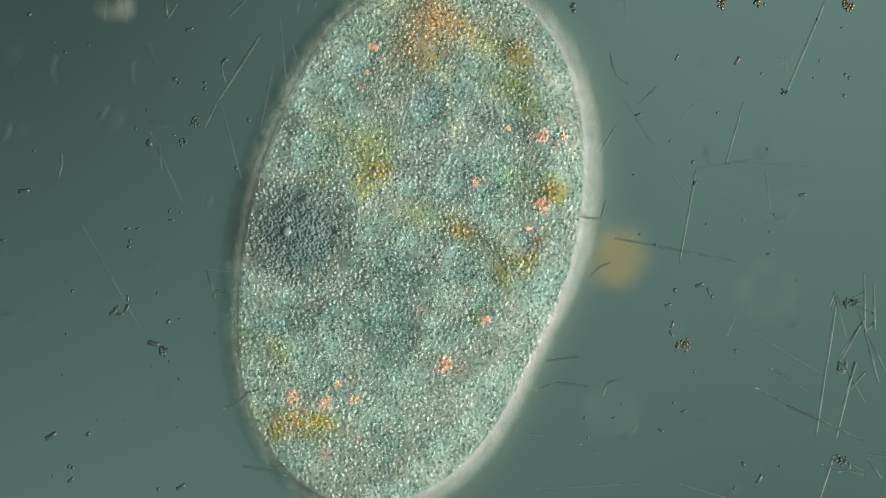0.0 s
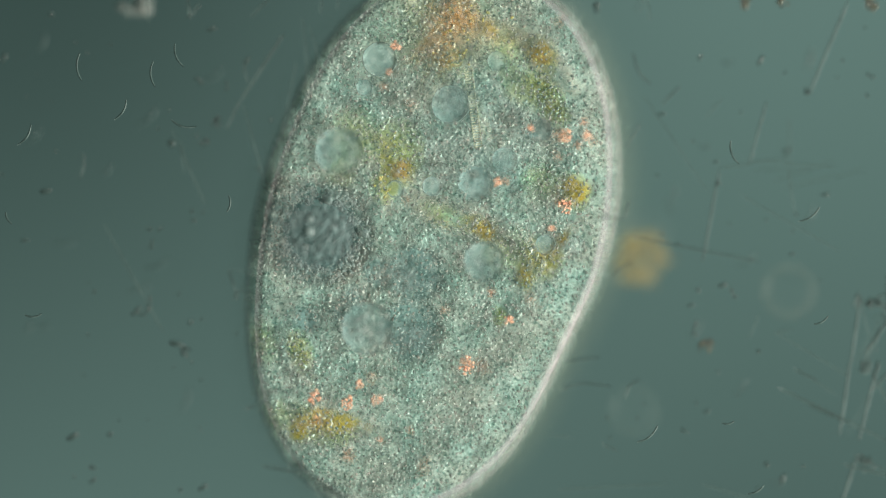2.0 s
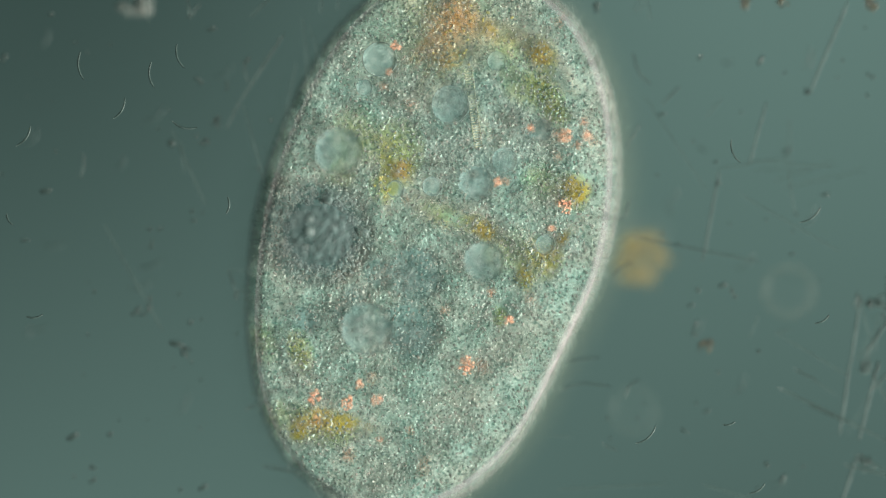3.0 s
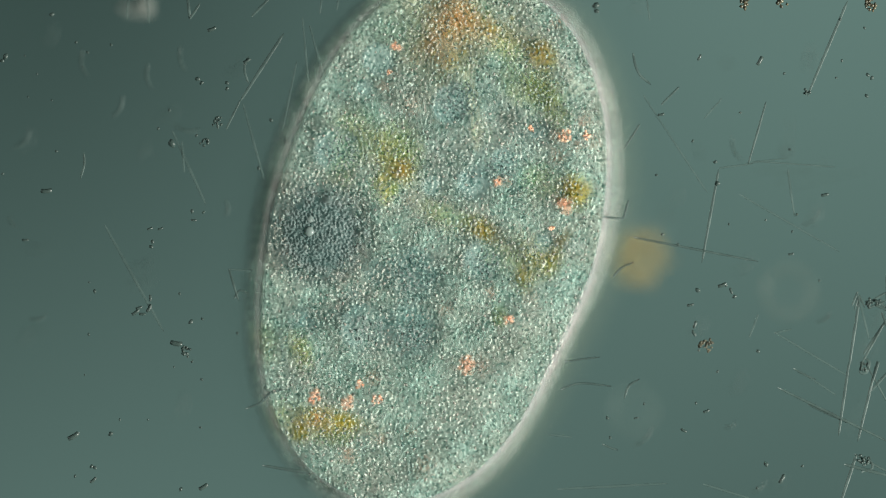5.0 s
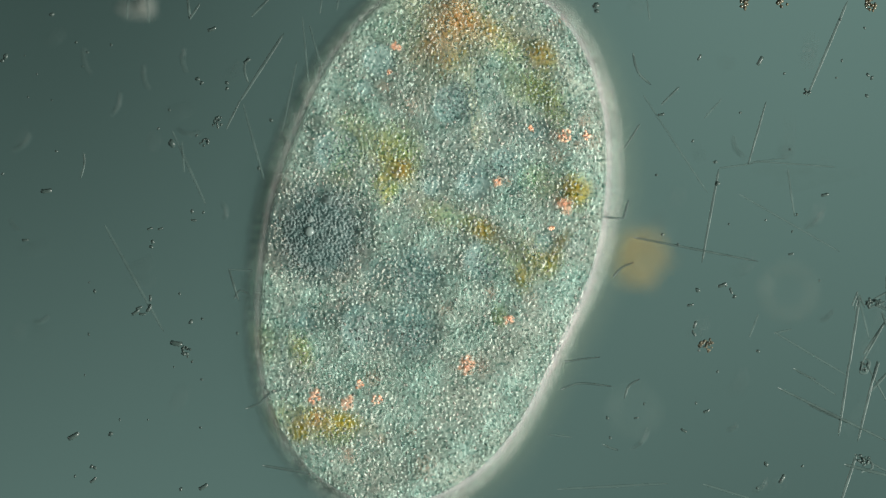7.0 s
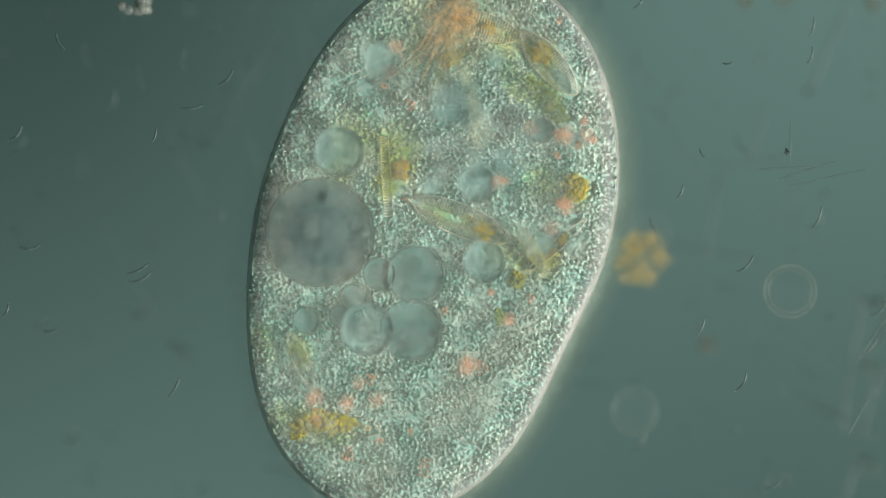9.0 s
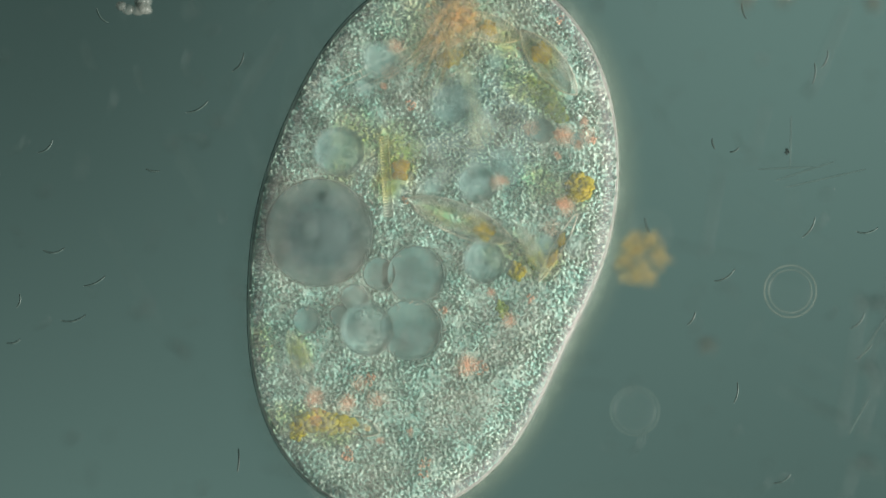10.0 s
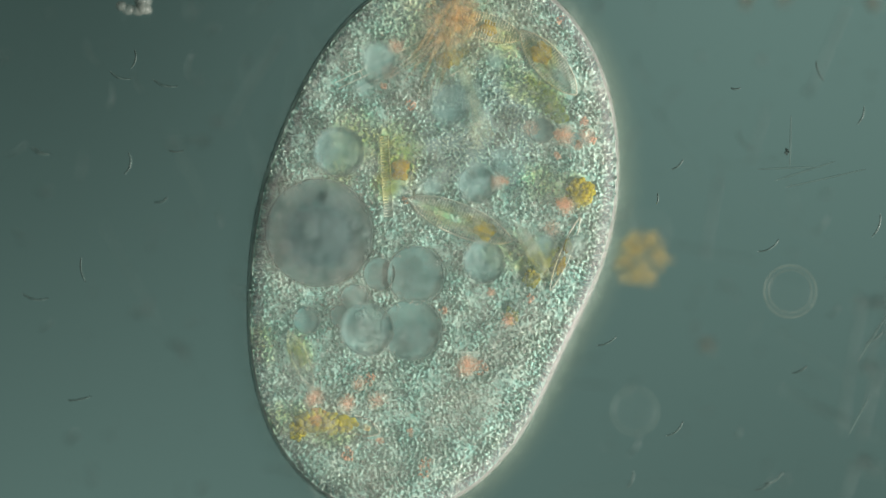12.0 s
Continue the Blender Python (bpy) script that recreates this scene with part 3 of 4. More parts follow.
def ladder(x0, y0, x1, y1, width, depth, rungs, label, plast=None, glass=SILICA):
    """Box-shaped diatom seen on its side: two long walls with many short ribs."""
    a, b = place(x0, y0, depth), place(x1, y1, depth)
    o = (a + b) / 2
    d = (b - a).normalized()
    s = Vector((-d.y, d.x, 0))
    top = thing("diatom", o, label, "diatom")
    hw = width * STEP / 2
    for sign in (-1, 1):
        g = Geo()
        g.tube([a + s * (sign * hw), o + s * (sign * hw * 1.04), b + s * (sign * hw)], 0.9 * STEP, 6)
        mesh_object("wall", shifted(g, o), glass, top)
    g = Geo()
    for i in range(rungs):
        p = a + (b - a) * ((i + 0.5) / rungs)
        g.tube([p - s * hw, p + s * hw], 1.1 * STEP, 5)
        if rungs < 4:
            mesh_object("band", shifted(g, o), glass, top)
            g = Geo()
    if rungs > 3:
        mesh_object("ribs", shifted(g, o), glass, top, "row of fine pale cross ribs")
    if plast:
        g = Geo()
        px, py, w, h, mat = plast
        for k in range(16):
            t, q = random.uniform(0, 2 * math.pi), 0.65 * math.sqrt(random.random())
            z = random.uniform(0.25, 0.45)
            g.blob(place(px + q * math.cos(t) * w / 2, py + q * math.sin(t) * h / 2, depth + 0.02), w * z * STEP / 2, h * z * STEP / 2, w * z * STEP * 0.1, t, 2, 0.1)
        mesh_object("plastid", shifted(g, o), mat, top, "coloured plastid")
    return top


ladder(679, 240, 688, 385, 15, 0.88, 30, "box-shaped ribbed diatom with a golden plastid", (709, 300, 36, 44, GOLD))
ladder(738, 268, 728, 352, 8, 0.92, 18, "narrow ribbed shell fragment", glass=SILICA_THIN)
ladder(800, 84, 868, 246, 14, 0.62, 34, "long narrow ribbed diatom", glass=SILICA_THIN)
ladder(828, 120, 847, 262, 13, 0.36, 30, "long narrow ribbed yellowish diatom", glass=SILICA_THIN)
ladder(596, 152, 770, 68, 12, 0.87, 2, "long glassy rod-shaped diatom")
ladder(632, 162, 775, 92, 6, 0.88, 2, "thin glassy rod-shaped diatom")
ladder(782, 136, 858, 90, 12, 0.89, 3, "short glassy rod-shaped diatom")
ladder(690, 135, 782, 60, 7, 0.88, 2, "thin glassy rod-shaped diatom")
ladder(925, 405, 946, 448, 11, 0.4, 11, "small ribbed green diatom")


def cluster(name, px, py, rx, ry, depth, count, size, mat, label, category, turn=0.0, beads=2, part_name="bead", flat=0.22, core=True):
    """A heap of beads inside an oval."""
    o = place(px, py, depth)
    top = thing(name, o, label, category)
    g = Geo()
    ca, sa = math.cos(turn), math.sin(turn)
    for i in range(int(count * 1.7)):
        a, q = random.uniform(0, 2 * math.pi), math.sqrt(random.random())
        u, v = rx * q * math.cos(a), ry * q * math.sin(a)
        z = random.uniform(-1, 1) * math.sqrt(max(0.0, 1 - q * q)) * min(rx, ry) * flat
        s = size * random.uniform(0.45, 0.95) * STEP
        g.blob(((u * ca - v * sa) * STEP, (u * sa + v * ca) * STEP, z * STEP), s * random.uniform(1, 1.4), s, s * 0.8, random.uniform(0, 3), beads, 0.22 if part_name == "crumb" else 0.06)
        if part_name == "cell":
            mesh_object(part_name, g, mat, top)
            g = Geo()
    if part_name != "cell":
        mesh_object(part_name, g, mat, top)
    if core:
        g = Geo()
        g.blob((0, 0, -0.1 * min(rx, ry) * STEP), rx * 0.92 * STEP, ry * 0.92 * STEP, min(rx, ry) * flat * STEP, turn, 3, 0.08)
        mesh_object("core", g, mat, top)
    return top


round_alga = cluster("green_alga", 1026, 334, 25, 25, 0.92, 60, 6, YELLOW, "round yellow-green alga made of many beads", "alga")
small_alga = cluster("green_alga", 929, 473, 15, 15, 0.92, 26, 5.5, YELLOW, "small round yellow alga", "alga")
oval_alga = cluster("green_alga", 890, 542, 10, 15, 0.9, 16, 5, GREEN, "small oval olive alga", "alga", 0.3)
cluster("green_alga", 526, 764, 14, 16, 0.9, 26, 5, YELLOW, "small round yellow alga by the cell skin", "alga")
cluster("algal_filament", 968, 178, 50, 15, 0.91, 90, 6, LEAF, "bent green algal filament", "alga", -0.85)
cluster("algal_mass", 570, 748, 48, 17, 0.91, 90, 7, YELLOW, "loose yellow-green algal mass", "alga", -0.12)
cluster("algal_mass", 560, 738, 18, 13, 0.9, 26, 6, ORANGE, "loose orange algal remains", "alga")
cluster("algal_mass", 962, 455, 30, 22, 0.92, 44, 5.5, GREEN, "loose olive-green algal remains", "alga", 0.6)


def pigment(px, py, rx, ry, depth, mat, label, category, turn=0.0, grains=8):
    """A cloud of dissolved pigment with a few grains in it."""
    top = thing("pigment_patch", place(px, py, depth), label, category)
    g = Geo()
    rings = [(1, 0), (0.97, 0.35), (0.88, 0.6), (0.72, 0.78), (0.5, 0.92), (0.25, 0.98), (0.02, 1)]
    g.lathe((0, 0, 0), rings, 28)
    g.v = [(x * rx * STEP, y * ry * STEP, z * min(rx, ry) * 0.1 * STEP) for x, y, z in g.v]
    mesh_object("pigment", g, mat, top).rotation_euler = (0, 0, turn)
    ca, sa = math.cos(turn), math.sin(turn)
    for i in range(grains):
        a, q = random.uniform(0, 2 * math.pi), 0.6 * math.sqrt(random.random())
        u, v = rx * q * math.cos(a), ry * q * math.sin(a)
        g = Geo()
        z = random.uniform(1.8, 3.0) * STEP
        g.blob(((u * ca - v * sa) * STEP, (u * sa + v * ca) * STEP, 0.002), z * 1.3, z, z * 0.8, random.uniform(0, 3), 1, 0.1)
        mesh_object("grain", g, PIGMENT_GRAIN, top)


for px, py, rx, ry, depth, turn in ((958, 100, 34, 42, 0.5, 0.2), (965, 165, 46, 30, 0.6, -0.8), (844, 400, 38, 22, 0.45, -0.25), (955, 460, 46, 42, 0.55, 0.3), (1012, 340, 36, 40, 0.55, 0.3),
                                    (578, 758, 62, 36, 0.55, -0.2), (532, 622, 24, 44, 0.5, 0.2), (705, 262, 50, 56, 0.45, 0.2), (680, 330, 30, 36, 0.4, 0.0)):
    pigment(px, py, rx, ry, depth, DYE_YELLOW, "hazy yellow algal pigment spread inside the cell", "pigment patch", turn)
pigment(709, 300, 30, 38, 0.8, DYE_YELLOW, "hazy yellow pigment beside a ribbed diatom", "pigment patch", 0.1, 3)
pigment(968, 175, 62, 30, 0.85, DYE_GREEN, "hazy green algal pigment spread inside the cell", "pigment patch", -0.85, 4)
pigment(800, 40, 110, 84, 0.62, DYE_ORANGE, "hazy orange food pigment spread inside the cell", "pigment patch", 1.2, 12)
pigment(830, 60, 150, 90, 0.4, DYE_PEACH, "hazy peach food pigment spread inside the cell", "pigment patch", 0.2, 16)
cluster("orange_mass", 800, 30, 50, 50, 0.88, 150, 5, PEACH, "loose peach-orange granular mass", "food mass", 1.2, core=False)
cluster("orange_mass", 810, 20, 26, 40, 0.86, 60, 5, PEACH, "loose orange granular mass", "food mass", 0.2, core=False)
cluster("orange_mass", 795, 105, 26, 14, 0.9, 40, 5, GOLD, "small amber granular mass", "food mass", 0.3)

SPOTS = [(726, 185, 11, 0.91), (988, 237, 10, 0.8), (1035, 215, 9, 0.75), (987, 275, 8, 0.8), (996, 360, 11, 0.75), (895, 320, 8, 0.65),
         (868, 517, 8, 0.7), (938, 529, 8, 0.9), (655, 672, 12, 0.9), (825, 642, 7, 0.7), (725, 765, 8, 0.75), (752, 828, 18, 0.91),
         (850, 650, 17, 0.91), (785, 550, 8, 0.9), (992, 35, 9, 0.91), (680, 152, 6, 0.75), (718, 355, 7, 0.9), (615, 805, 14, 0.9),
         (700, 82, 9, 0.2), (689, 128, 5, 0.05), (940, 228, 6, 0.05), (1000, 242, 14, 0.15), (1037, 240, 8, 0.03), (880, 322, 9, 0.2), (976, 405, 4, 0.02),
         (556, 702, 13, 0.2), (615, 713, 13, 0.25), (667, 708, 10, 0.12), (636, 681, 8, 0.15), (825, 647, 17, 0.25), (900, 566, 9, 0.2), (1000, 365, 15, 0.3),
         (1050, 250, 6, 0.9), (1022, 258, 8, 0.68), (672, 780, 6, 0.7), (560, 742, 7, 0.62)]
for x, y, r, d in SPOTS:
    cluster("pink_granule_cluster", x, y, r, r * 0.8, d, max(6, int(r * 1.6)), 3.0, PINK, "tiny cluster of pink and orange grains", "grain cluster", random.uniform(0, 3), 1, "grain", core=False)

# fibres fanning down from the orange mass
top = thing("fibre_bundle", place(765, 90, 0.8), "bundle of pale peach fibres", "fibre bundle")
for i in range(14):
    g = Geo()
    p = place(800 + random.uniform(-14, 14), 10 + random.uniform(-20, 20), 0.8)
    q = place(715 + i * 5 + random.uniform(-12, 12), 150 + random.uniform(-40, 30), 0.8)
    m = (p + q) / 2 + Vector((random.uniform(-3, 3) * STEP, 0, random.uniform(-6, 6) * STEP))
    g.tube([p, m, q], [2.0 * STEP, 2.4 * STEP, 0.8 * STEP], 6)
    mesh_object("fibre", shifted(g, top.location), PEACH, top)


# ---- things in the water beside the cell ----
# orange tufted alga
top = thing("orange_alga", place(1136, 456, 1.5), "ragged ball of orange algal tufts adrift in the water", "alga")
for i in range(110):
    g = Geo()
    a = random.uniform(0, 2 * math.pi)
    z = random.uniform(-0.6, 0.8)
    out = Vector((math.cos(a), math.sin(a), 0))
    foot = out * math.sqrt(random.uniform(0.0, 1.0)) * 40 * STEP + Vector((0, 0, z * 18 * STEP))
    tip = foot + (out * 14 + Vector((random.uniform(-9, 9), random.uniform(-9, 9), 6 * z))) * STEP
    g.tube([foot, (foot + tip) / 2 + Vector((-out.y, out.x, 0)) * 3 * STEP, tip], [6.5 * STEP, 8 * STEP, 3 * STEP], 6)
    mesh_object("tuft", g, TUFT, top)
g = Geo()
g.blob((0, 0, 0), 24 * STEP, 24 * STEP, 10 * STEP, 0, 3, 0.1)
mesh_object("core", g, TUFT, top)


def ghost(px, py, r, depth, label, rim, rims=2):
    o = place(px, py, depth)
    top = thing("ghost_cell", o, label, "empty cell")
    g = Geo()
    g.blob((0, 0, 0), r * STEP * 0.97, r * STEP * 0.97, r * STEP * 0.25, 0, 3, 0.0)
    mesh_object("body", g, GHOST, top, "clear body")
    for i in range(rims):
        g = Geo()
        rr = r * (1 - 0.17 * i) * STEP
        g.tube([(rr * math.cos(w), rr * math.sin(w), 0.002) for w in (2 * math.pi * j / 48 for j in range(48))], (1.1 - 0.3 * i) * STEP, 6, True)
        mesh_object("rim", g, rim, top, "cream rim")


ghost(1399, 516, 46, 1.15, "small round empty cell with a cream rim", GHOST_RIM)
ghost(1124, 728, 43, 1.2, "faint round empty cell", PALE_RIM)
ghost(1152, 410, 36, 1.5, "faint round empty cell behind the orange alga", PALE_RIM, 1)

cluster("cell_colony", 240, 6, 28, 22, 1.02, 6, 16, COLONY, "pale heap of glassy round cells", "cell colony", 0.2, 2, "cell", core=False)
for x, y, r in ((1320, 2, 14), (1388, -2, 16), (1540, 8, 14)):
    cluster("debris_clump", x, y, r, r * 0.7, 0.0, 16, 4, RUST, "dark and rusty crumb of debris", "debris", random.uniform(0, 3), 1, "crumb", core=False)


def splinter(points, width, mat, label, depth=0.0):
    """A thin straight or bent shard lying level."""
    P = [place(x, y, depth + random.uniform(-0.01, 0.02)) for x, y in points]
    o = sum(P, Vector()) / len(P)
    if len(P) == 2:
        P = [P[0] + (P[1] - P[0]) * t for t in (0, 0.06, 0.5, 0.94, 1)]
        R = [0.3, 0.8, 1.0, 0.75, 0.2]
    else:
        Q = []
        for i in range(len(P) - 1):
            Q += [P[i] + (P[i + 1] - P[i]) * t for t in (0, 0.33, 0.66)]
        P = Q + [P[-1]]
        P = [P[0]] + [(P[i - 1] + P[i] * 2 + P[i + 1]) / 4 for i in range(1, len(P) - 1)] + [P[-1]]
        R = [0.4] + [1.0] * (len(P) - 2) + [0.3]
    g = Geo()
    g.tube([p - o for p in P], [r * width * 0.72 * STEP for r in R], 8, flat=0.32)
    ob = mesh_object("splinter", g, mat)
    ob.location = o
    tagged(ob, label, "splinter", "splinters in the water")


BOLD = "thin clear glassy splinter beside the cell"
DIM = "faint thin glassy fibre beside the cell"
for x0, y0, x1, y1, w in ((502, 60, 425, 180, 4.5), (425, 178, 400, 230, 3), (1500, 2, 1430, 168, 4), (1272, 300, 1242, 466, 3.6), (1356, 180, 1324, 292, 3),
                          (1120, 420, 1342, 463, 3), (1522, 522, 1503, 650, 4), (1503, 640, 1484, 772, 4), (1553, 638, 1518, 782, 4), (1376, 686, 1572, 782, 3.6),
                          (1430, 715, 1502, 748, 5), (1516, 804, 1488, 890, 4.5), (1494, 822, 1572, 842, 4.5), (1572, 562, 1528, 628, 4), (1572, 658, 1542, 692, 4),
                          (332, -4, 336, 34, 4), (336, 34, 354, 6, 3.5), (465, 824, 548, 838, 3.5), (405, 476, 422, 532, 3), (1512, 804, 1572, 836, 3),
                          (445, 30, 478, -4, 3.5), (1202, 154, 1170, 186, 3), (1106, 262, 1132, 220, 2.6)):
    splinter([(x0, y0), (x1, y1)], w, SPLINTER, BOLD)
for x0, y0, x1, y1, w in ((430, 184, 468, 320, 3.5), (305, 232, 364, 362, 4), (185, 398, 290, 588, 4), (322, 250, 326, 306, 3), (405, 477, 446, 480, 2.5),
                          (226, -4, 225, 36, 3), (259, -4, 264, 42, 3), (535, 30, 546, 146, 3), (1272, 298, 1332, 290, 3), (1318, 290, 1392, 280, 2.5),
                          (1138, 168, 1252, 342, 2.6), (1308, 344, 1486, 446, 2.6), (1394, 300, 1406, 384, 3), (1370, 588, 1504, 668, 3), (1370, 590, 1402, 583, 3),
                          (1342, 556, 1326, 598, 3), (1246, 210, 1278, 174, 2.6), (1244, 857, 1332, 884, 3.6), (986, 866, 1182, 856, 3.6), (1145, 0, 1150, 38, 2.6),
                          (1112, 354, 1102, 392, 3), (525, 110, 500, 232, 3), (548, 45, 568, 118, 3), (970, 769, 1012, 774, 3), (1330, 285, 1480, 296, 2.4),
                          (1518, 520, 1538, 600, 3), (1420, 660, 1480, 700, 2.6), (570, -5, 566, 25, 3), (600, -5, 596, 18, 3)):
    splinter([(x0, y0), (x1, y1)], w, FAINT, DIM)
for pts, w in (([(440, 100), (432, 116), (434, 132), (440, 148)], 3), ([(1120, 94), (1124, 116), (1132, 134), (1152, 150)], 3), ([(148, 270), (150, 290), (142, 318)], 3),
               ([(1084, 492), (1098, 474), (1122, 464)], 2.6), ([(992, 690), (1015, 680), (1036, 678), (1082, 684)], 2.6), ([(1000, 640), (1030, 636), (1062, 632)], 2.6),
               ([(434, 724), (462, 714), (478, 694), (500, 690)], 3), ([(1528, 640), (1520, 660), (1534, 662), (1540, 640), (1530, 634)], 3.4),
               ([(1530, 540), (1550, 530), (1568, 545)], 3.4), ([(1512, 550), (1520, 520), (1530, 545)], 3), ([(1520, 820), (1540, 812), (1546, 830), (1524, 836)], 3),
               ([(1404, 652), (1424, 664), (1444, 672)], 2.6), ([(414, 530), (424, 512), (440, 520)], 3), ([(1064, 384), (1104, 388), (1108, 372), (1113, 354)], 2.6), ([(1105, 706), (1112, 682), (1132, 671)], 3), ([(1066, 786), (1080, 793), (1094, 797)], 2.4)):
    splinter(pts, w, SPLINTER, "thin bent fibre beside the cell")

# specks: one lumpy grain, copied
g = Geo()
g.blob((0, 0, 0), 1, 0.8, 0.8, 0, 2, 0.16)
speck = mesh_object("speck", g, SPECK)
tagged(speck, "tiny dark glinting speck beside the cell", "speck", "specks in the water")
g = Geo()
g.tube([(-1, 0.06, 0), (-0.9, 0.04, 0), (-0.4, -0.04, 0), (0.4, -0.04, 0), (0.9, 0.05, 0), (1, 0.07, 0)], [0.2, 0.36, 0.4, 0.4, 0.36, 0.2], 10)
rod = mesh_object("rod", g, SPECK)
tagged(rod, "tiny dark bent rod beside the cell", "rod", "rods stuck beside the cell")


def put(ob, first, px, py, size, turn, depth=0.0):
    m = Matrix.LocRotScale(place(px, py, depth), Euler((0, 0, radians(turn))), None)
    if not first:
        ob = copy_thing(ob, m)
    ob.matrix_basis = m @ Matrix.Diagonal((size * STEP,) * 3 + (1,))


SPECKS = [(92, 26, 5), (10, 100, 6), (4, 108, 4), (135, 75, 3), (155, 93, 3), (197, 80, 3), (50, 172, 2), (92, 178, 2), (350, 140, 5), (357, 147, 4), (402, 147, 4),
          (402, 157, 4), (300, 195, 3), (280, 228, 3), (304, 254, 8), (348, 240, 3), (100, 268, 3), (5, 308, 3), (270, 428, 4), (268, 437, 4), (340, 374, 4),
          (360, 376, 3), (168, 516, 4), (157, 592, 3), (318, 520, 3), (338, 570, 5), (358, 565, 3), (340, 640, 3), (357, 672, 3), (196, 768, 5), (212, 743, 2.5), (355, 757, 2.5),
          (162, 826, 4), (168, 828, 4), (133, 843, 3), (420, 590, 3), (480, 213, 4), (458, 298, 4), (1055, 10, 7), (1056, 20, 5), (1490, 108, 3), (1487, 35, 3), (1530, 50, 3),
          (1536, 133, 4), (1543, 138, 4), (1534, 170, 4), (1388, 130, 3), (1398, 265, 3), (1162, 310, 3), (1270, 325, 5), (1266, 287, 4), (1200, 433, 3), (1310, 200, 3),
          (1290, 397, 2.5), (1355, 390, 2.5), (1410, 380, 3), (1402, 410, 2.5), (1450, 497, 2.5), (1235, 514, 5), (1300, 525, 4), (1342, 622, 4), (1270, 658, 3), (1140, 715, 2.5),
          (1232, 714, 3), (1075, 740, 3.5), (1080, 775, 3), (1356, 822, 5), (1420, 825, 3), (1340, 864, 3), (1285, 505, 3), (1480, 138, 2.5), (1226, 250, 3),
          (1172, 415, 3), (320, 866, 4), (44, 99, 2), (66, 131, 2), (146, 118, 2), (158, 500, 2), (150, 664, 2), (262, 743, 2), (308, 650, 2)]
for i, (x, y, r) in enumerate(SPECKS):
    put(speck, i == 0, x, y, r, random.uniform(0, 360))
RODS = [(130, 772, 11, 30), (82, 338, 10, 5), (45, 425, 6, 0), (375, 52, 8, 20), (437, 108, 7, 30), (265, 405, 5, 20), (284, 405, 5, 20), (343, 390, 5, 0), (240, 553, 8, 35), (246, 545, 6, 20),
        (264, 546, 8, 60), (266, 528, 6, 90), (252, 556, 6, 0), (312, 608, 11, -10), (1345, 108, 9, 60), (1238, 102, 6, 60), (1460, 345, 7, 10), (1400, 450, 5, 10), (1230, 575, 7, 70), (1228, 590, 6, -60),
        (1278, 505, 8, 20), (1250, 728, 6, 20), (1384, 848, 9, 60), (1170, 203, 6, 10), (1294, 515, 6, -70), (1222, 540, 6, 10), (165, 850, 7, 40), (360, 862, 9, 30), (1210, 762, 6, -30), (1126, 740, 4, 10)]
for i, (x, y, r, a) in enumerate(RODS):
    put(rod, i == 0, x, y, r, a)
for x, y, r, m in ((386, 218, 11, SPECK), (362, 252, 8, SPECK), (330, 622, 11, SPECK), (1428, 164, 7, SPECK), (1248, 612, 15, RUST), (1545, 535, 14, SPECK), (1530, 648, 10, SPECK), (1530, 815, 12, SPECK)):
    cluster("debris_clump", x, y, r, r * 0.8, 0.0, int(r * 1.2), 3.2, m, "dark crumb of debris beside the cell", "debris", random.uniform(0, 3), 1, "crumb", core=False)

# ---- bacteria swimming at the level of the cell's middle ----
GERMS = []


def germ(length, bend):
    g = Geo()
    h = length * STEP / 2
    pts = [(h * t, bend * h * (t * t - 0.4), 0) for t in (-1, -0.9, -0.6, -0.3, 0, 0.3, 0.6, 0.9, 1)]
    g.tube(pts, [q * STEP for q in (0.6, 1.3, 1.7, 1.8, 1.8, 1.8, 1.7, 1.3, 0.6)], 7)
    ob = mesh_object("bacterium", g, GERM)
    tagged(ob, "slender curved bacterium swimming in the water", "bacterium", "swimming bacteria")
    return ob


# still fibres at that level
for x0, y0, x1, y1 in ((1372, 320, 1478, 286), (1390, 332, 1532, 300), (1340, 300, 1440, 296), (1400, 205, 1398, 296), (1540, 700, 1502, 770),
                       (1568, 560, 1518, 640)):
    splinter([(x0, y0), (x1, y1)], 3, FAINT, "faint fibre adrift at mid depth", 0.85)
# the tangle of shards on the glass
for x0, y0, x1, y1, w in ((1569, 484, 1571, 590, 3.6), (1586, 500, 1588, 588, 3.4), (1570, 586, 1596, 682, 3.4), (1574, 588, 1612, 668, 3), (1564, 574, 1526, 642, 3),
                          (1536, 546, 1566, 534, 3.4), (1540, 534, 1572, 516, 3), (1548, 540, 1588, 556, 3), (1560, 552, 1574, 590, 3.2), (1570, 590, 1590, 568, 4),
                          (1532, 642, 1572, 716, 2.6), (1556, 640, 1536, 700, 3.2), (1518, 516, 1508, 542, 3), (1578, 806, 1622, 810, 3.4), (1576, 812, 1602, 850, 3)):
    splinter([(x0, y0), (x1, y1)], w, SPLINTER, BOLD)
cluster("debris_clump", 1394, 269, 4, 4, 0.9, 5, 3, SPECK, "dark crumb adrift at mid depth", "debris", 0, 1, "crumb", core=False)

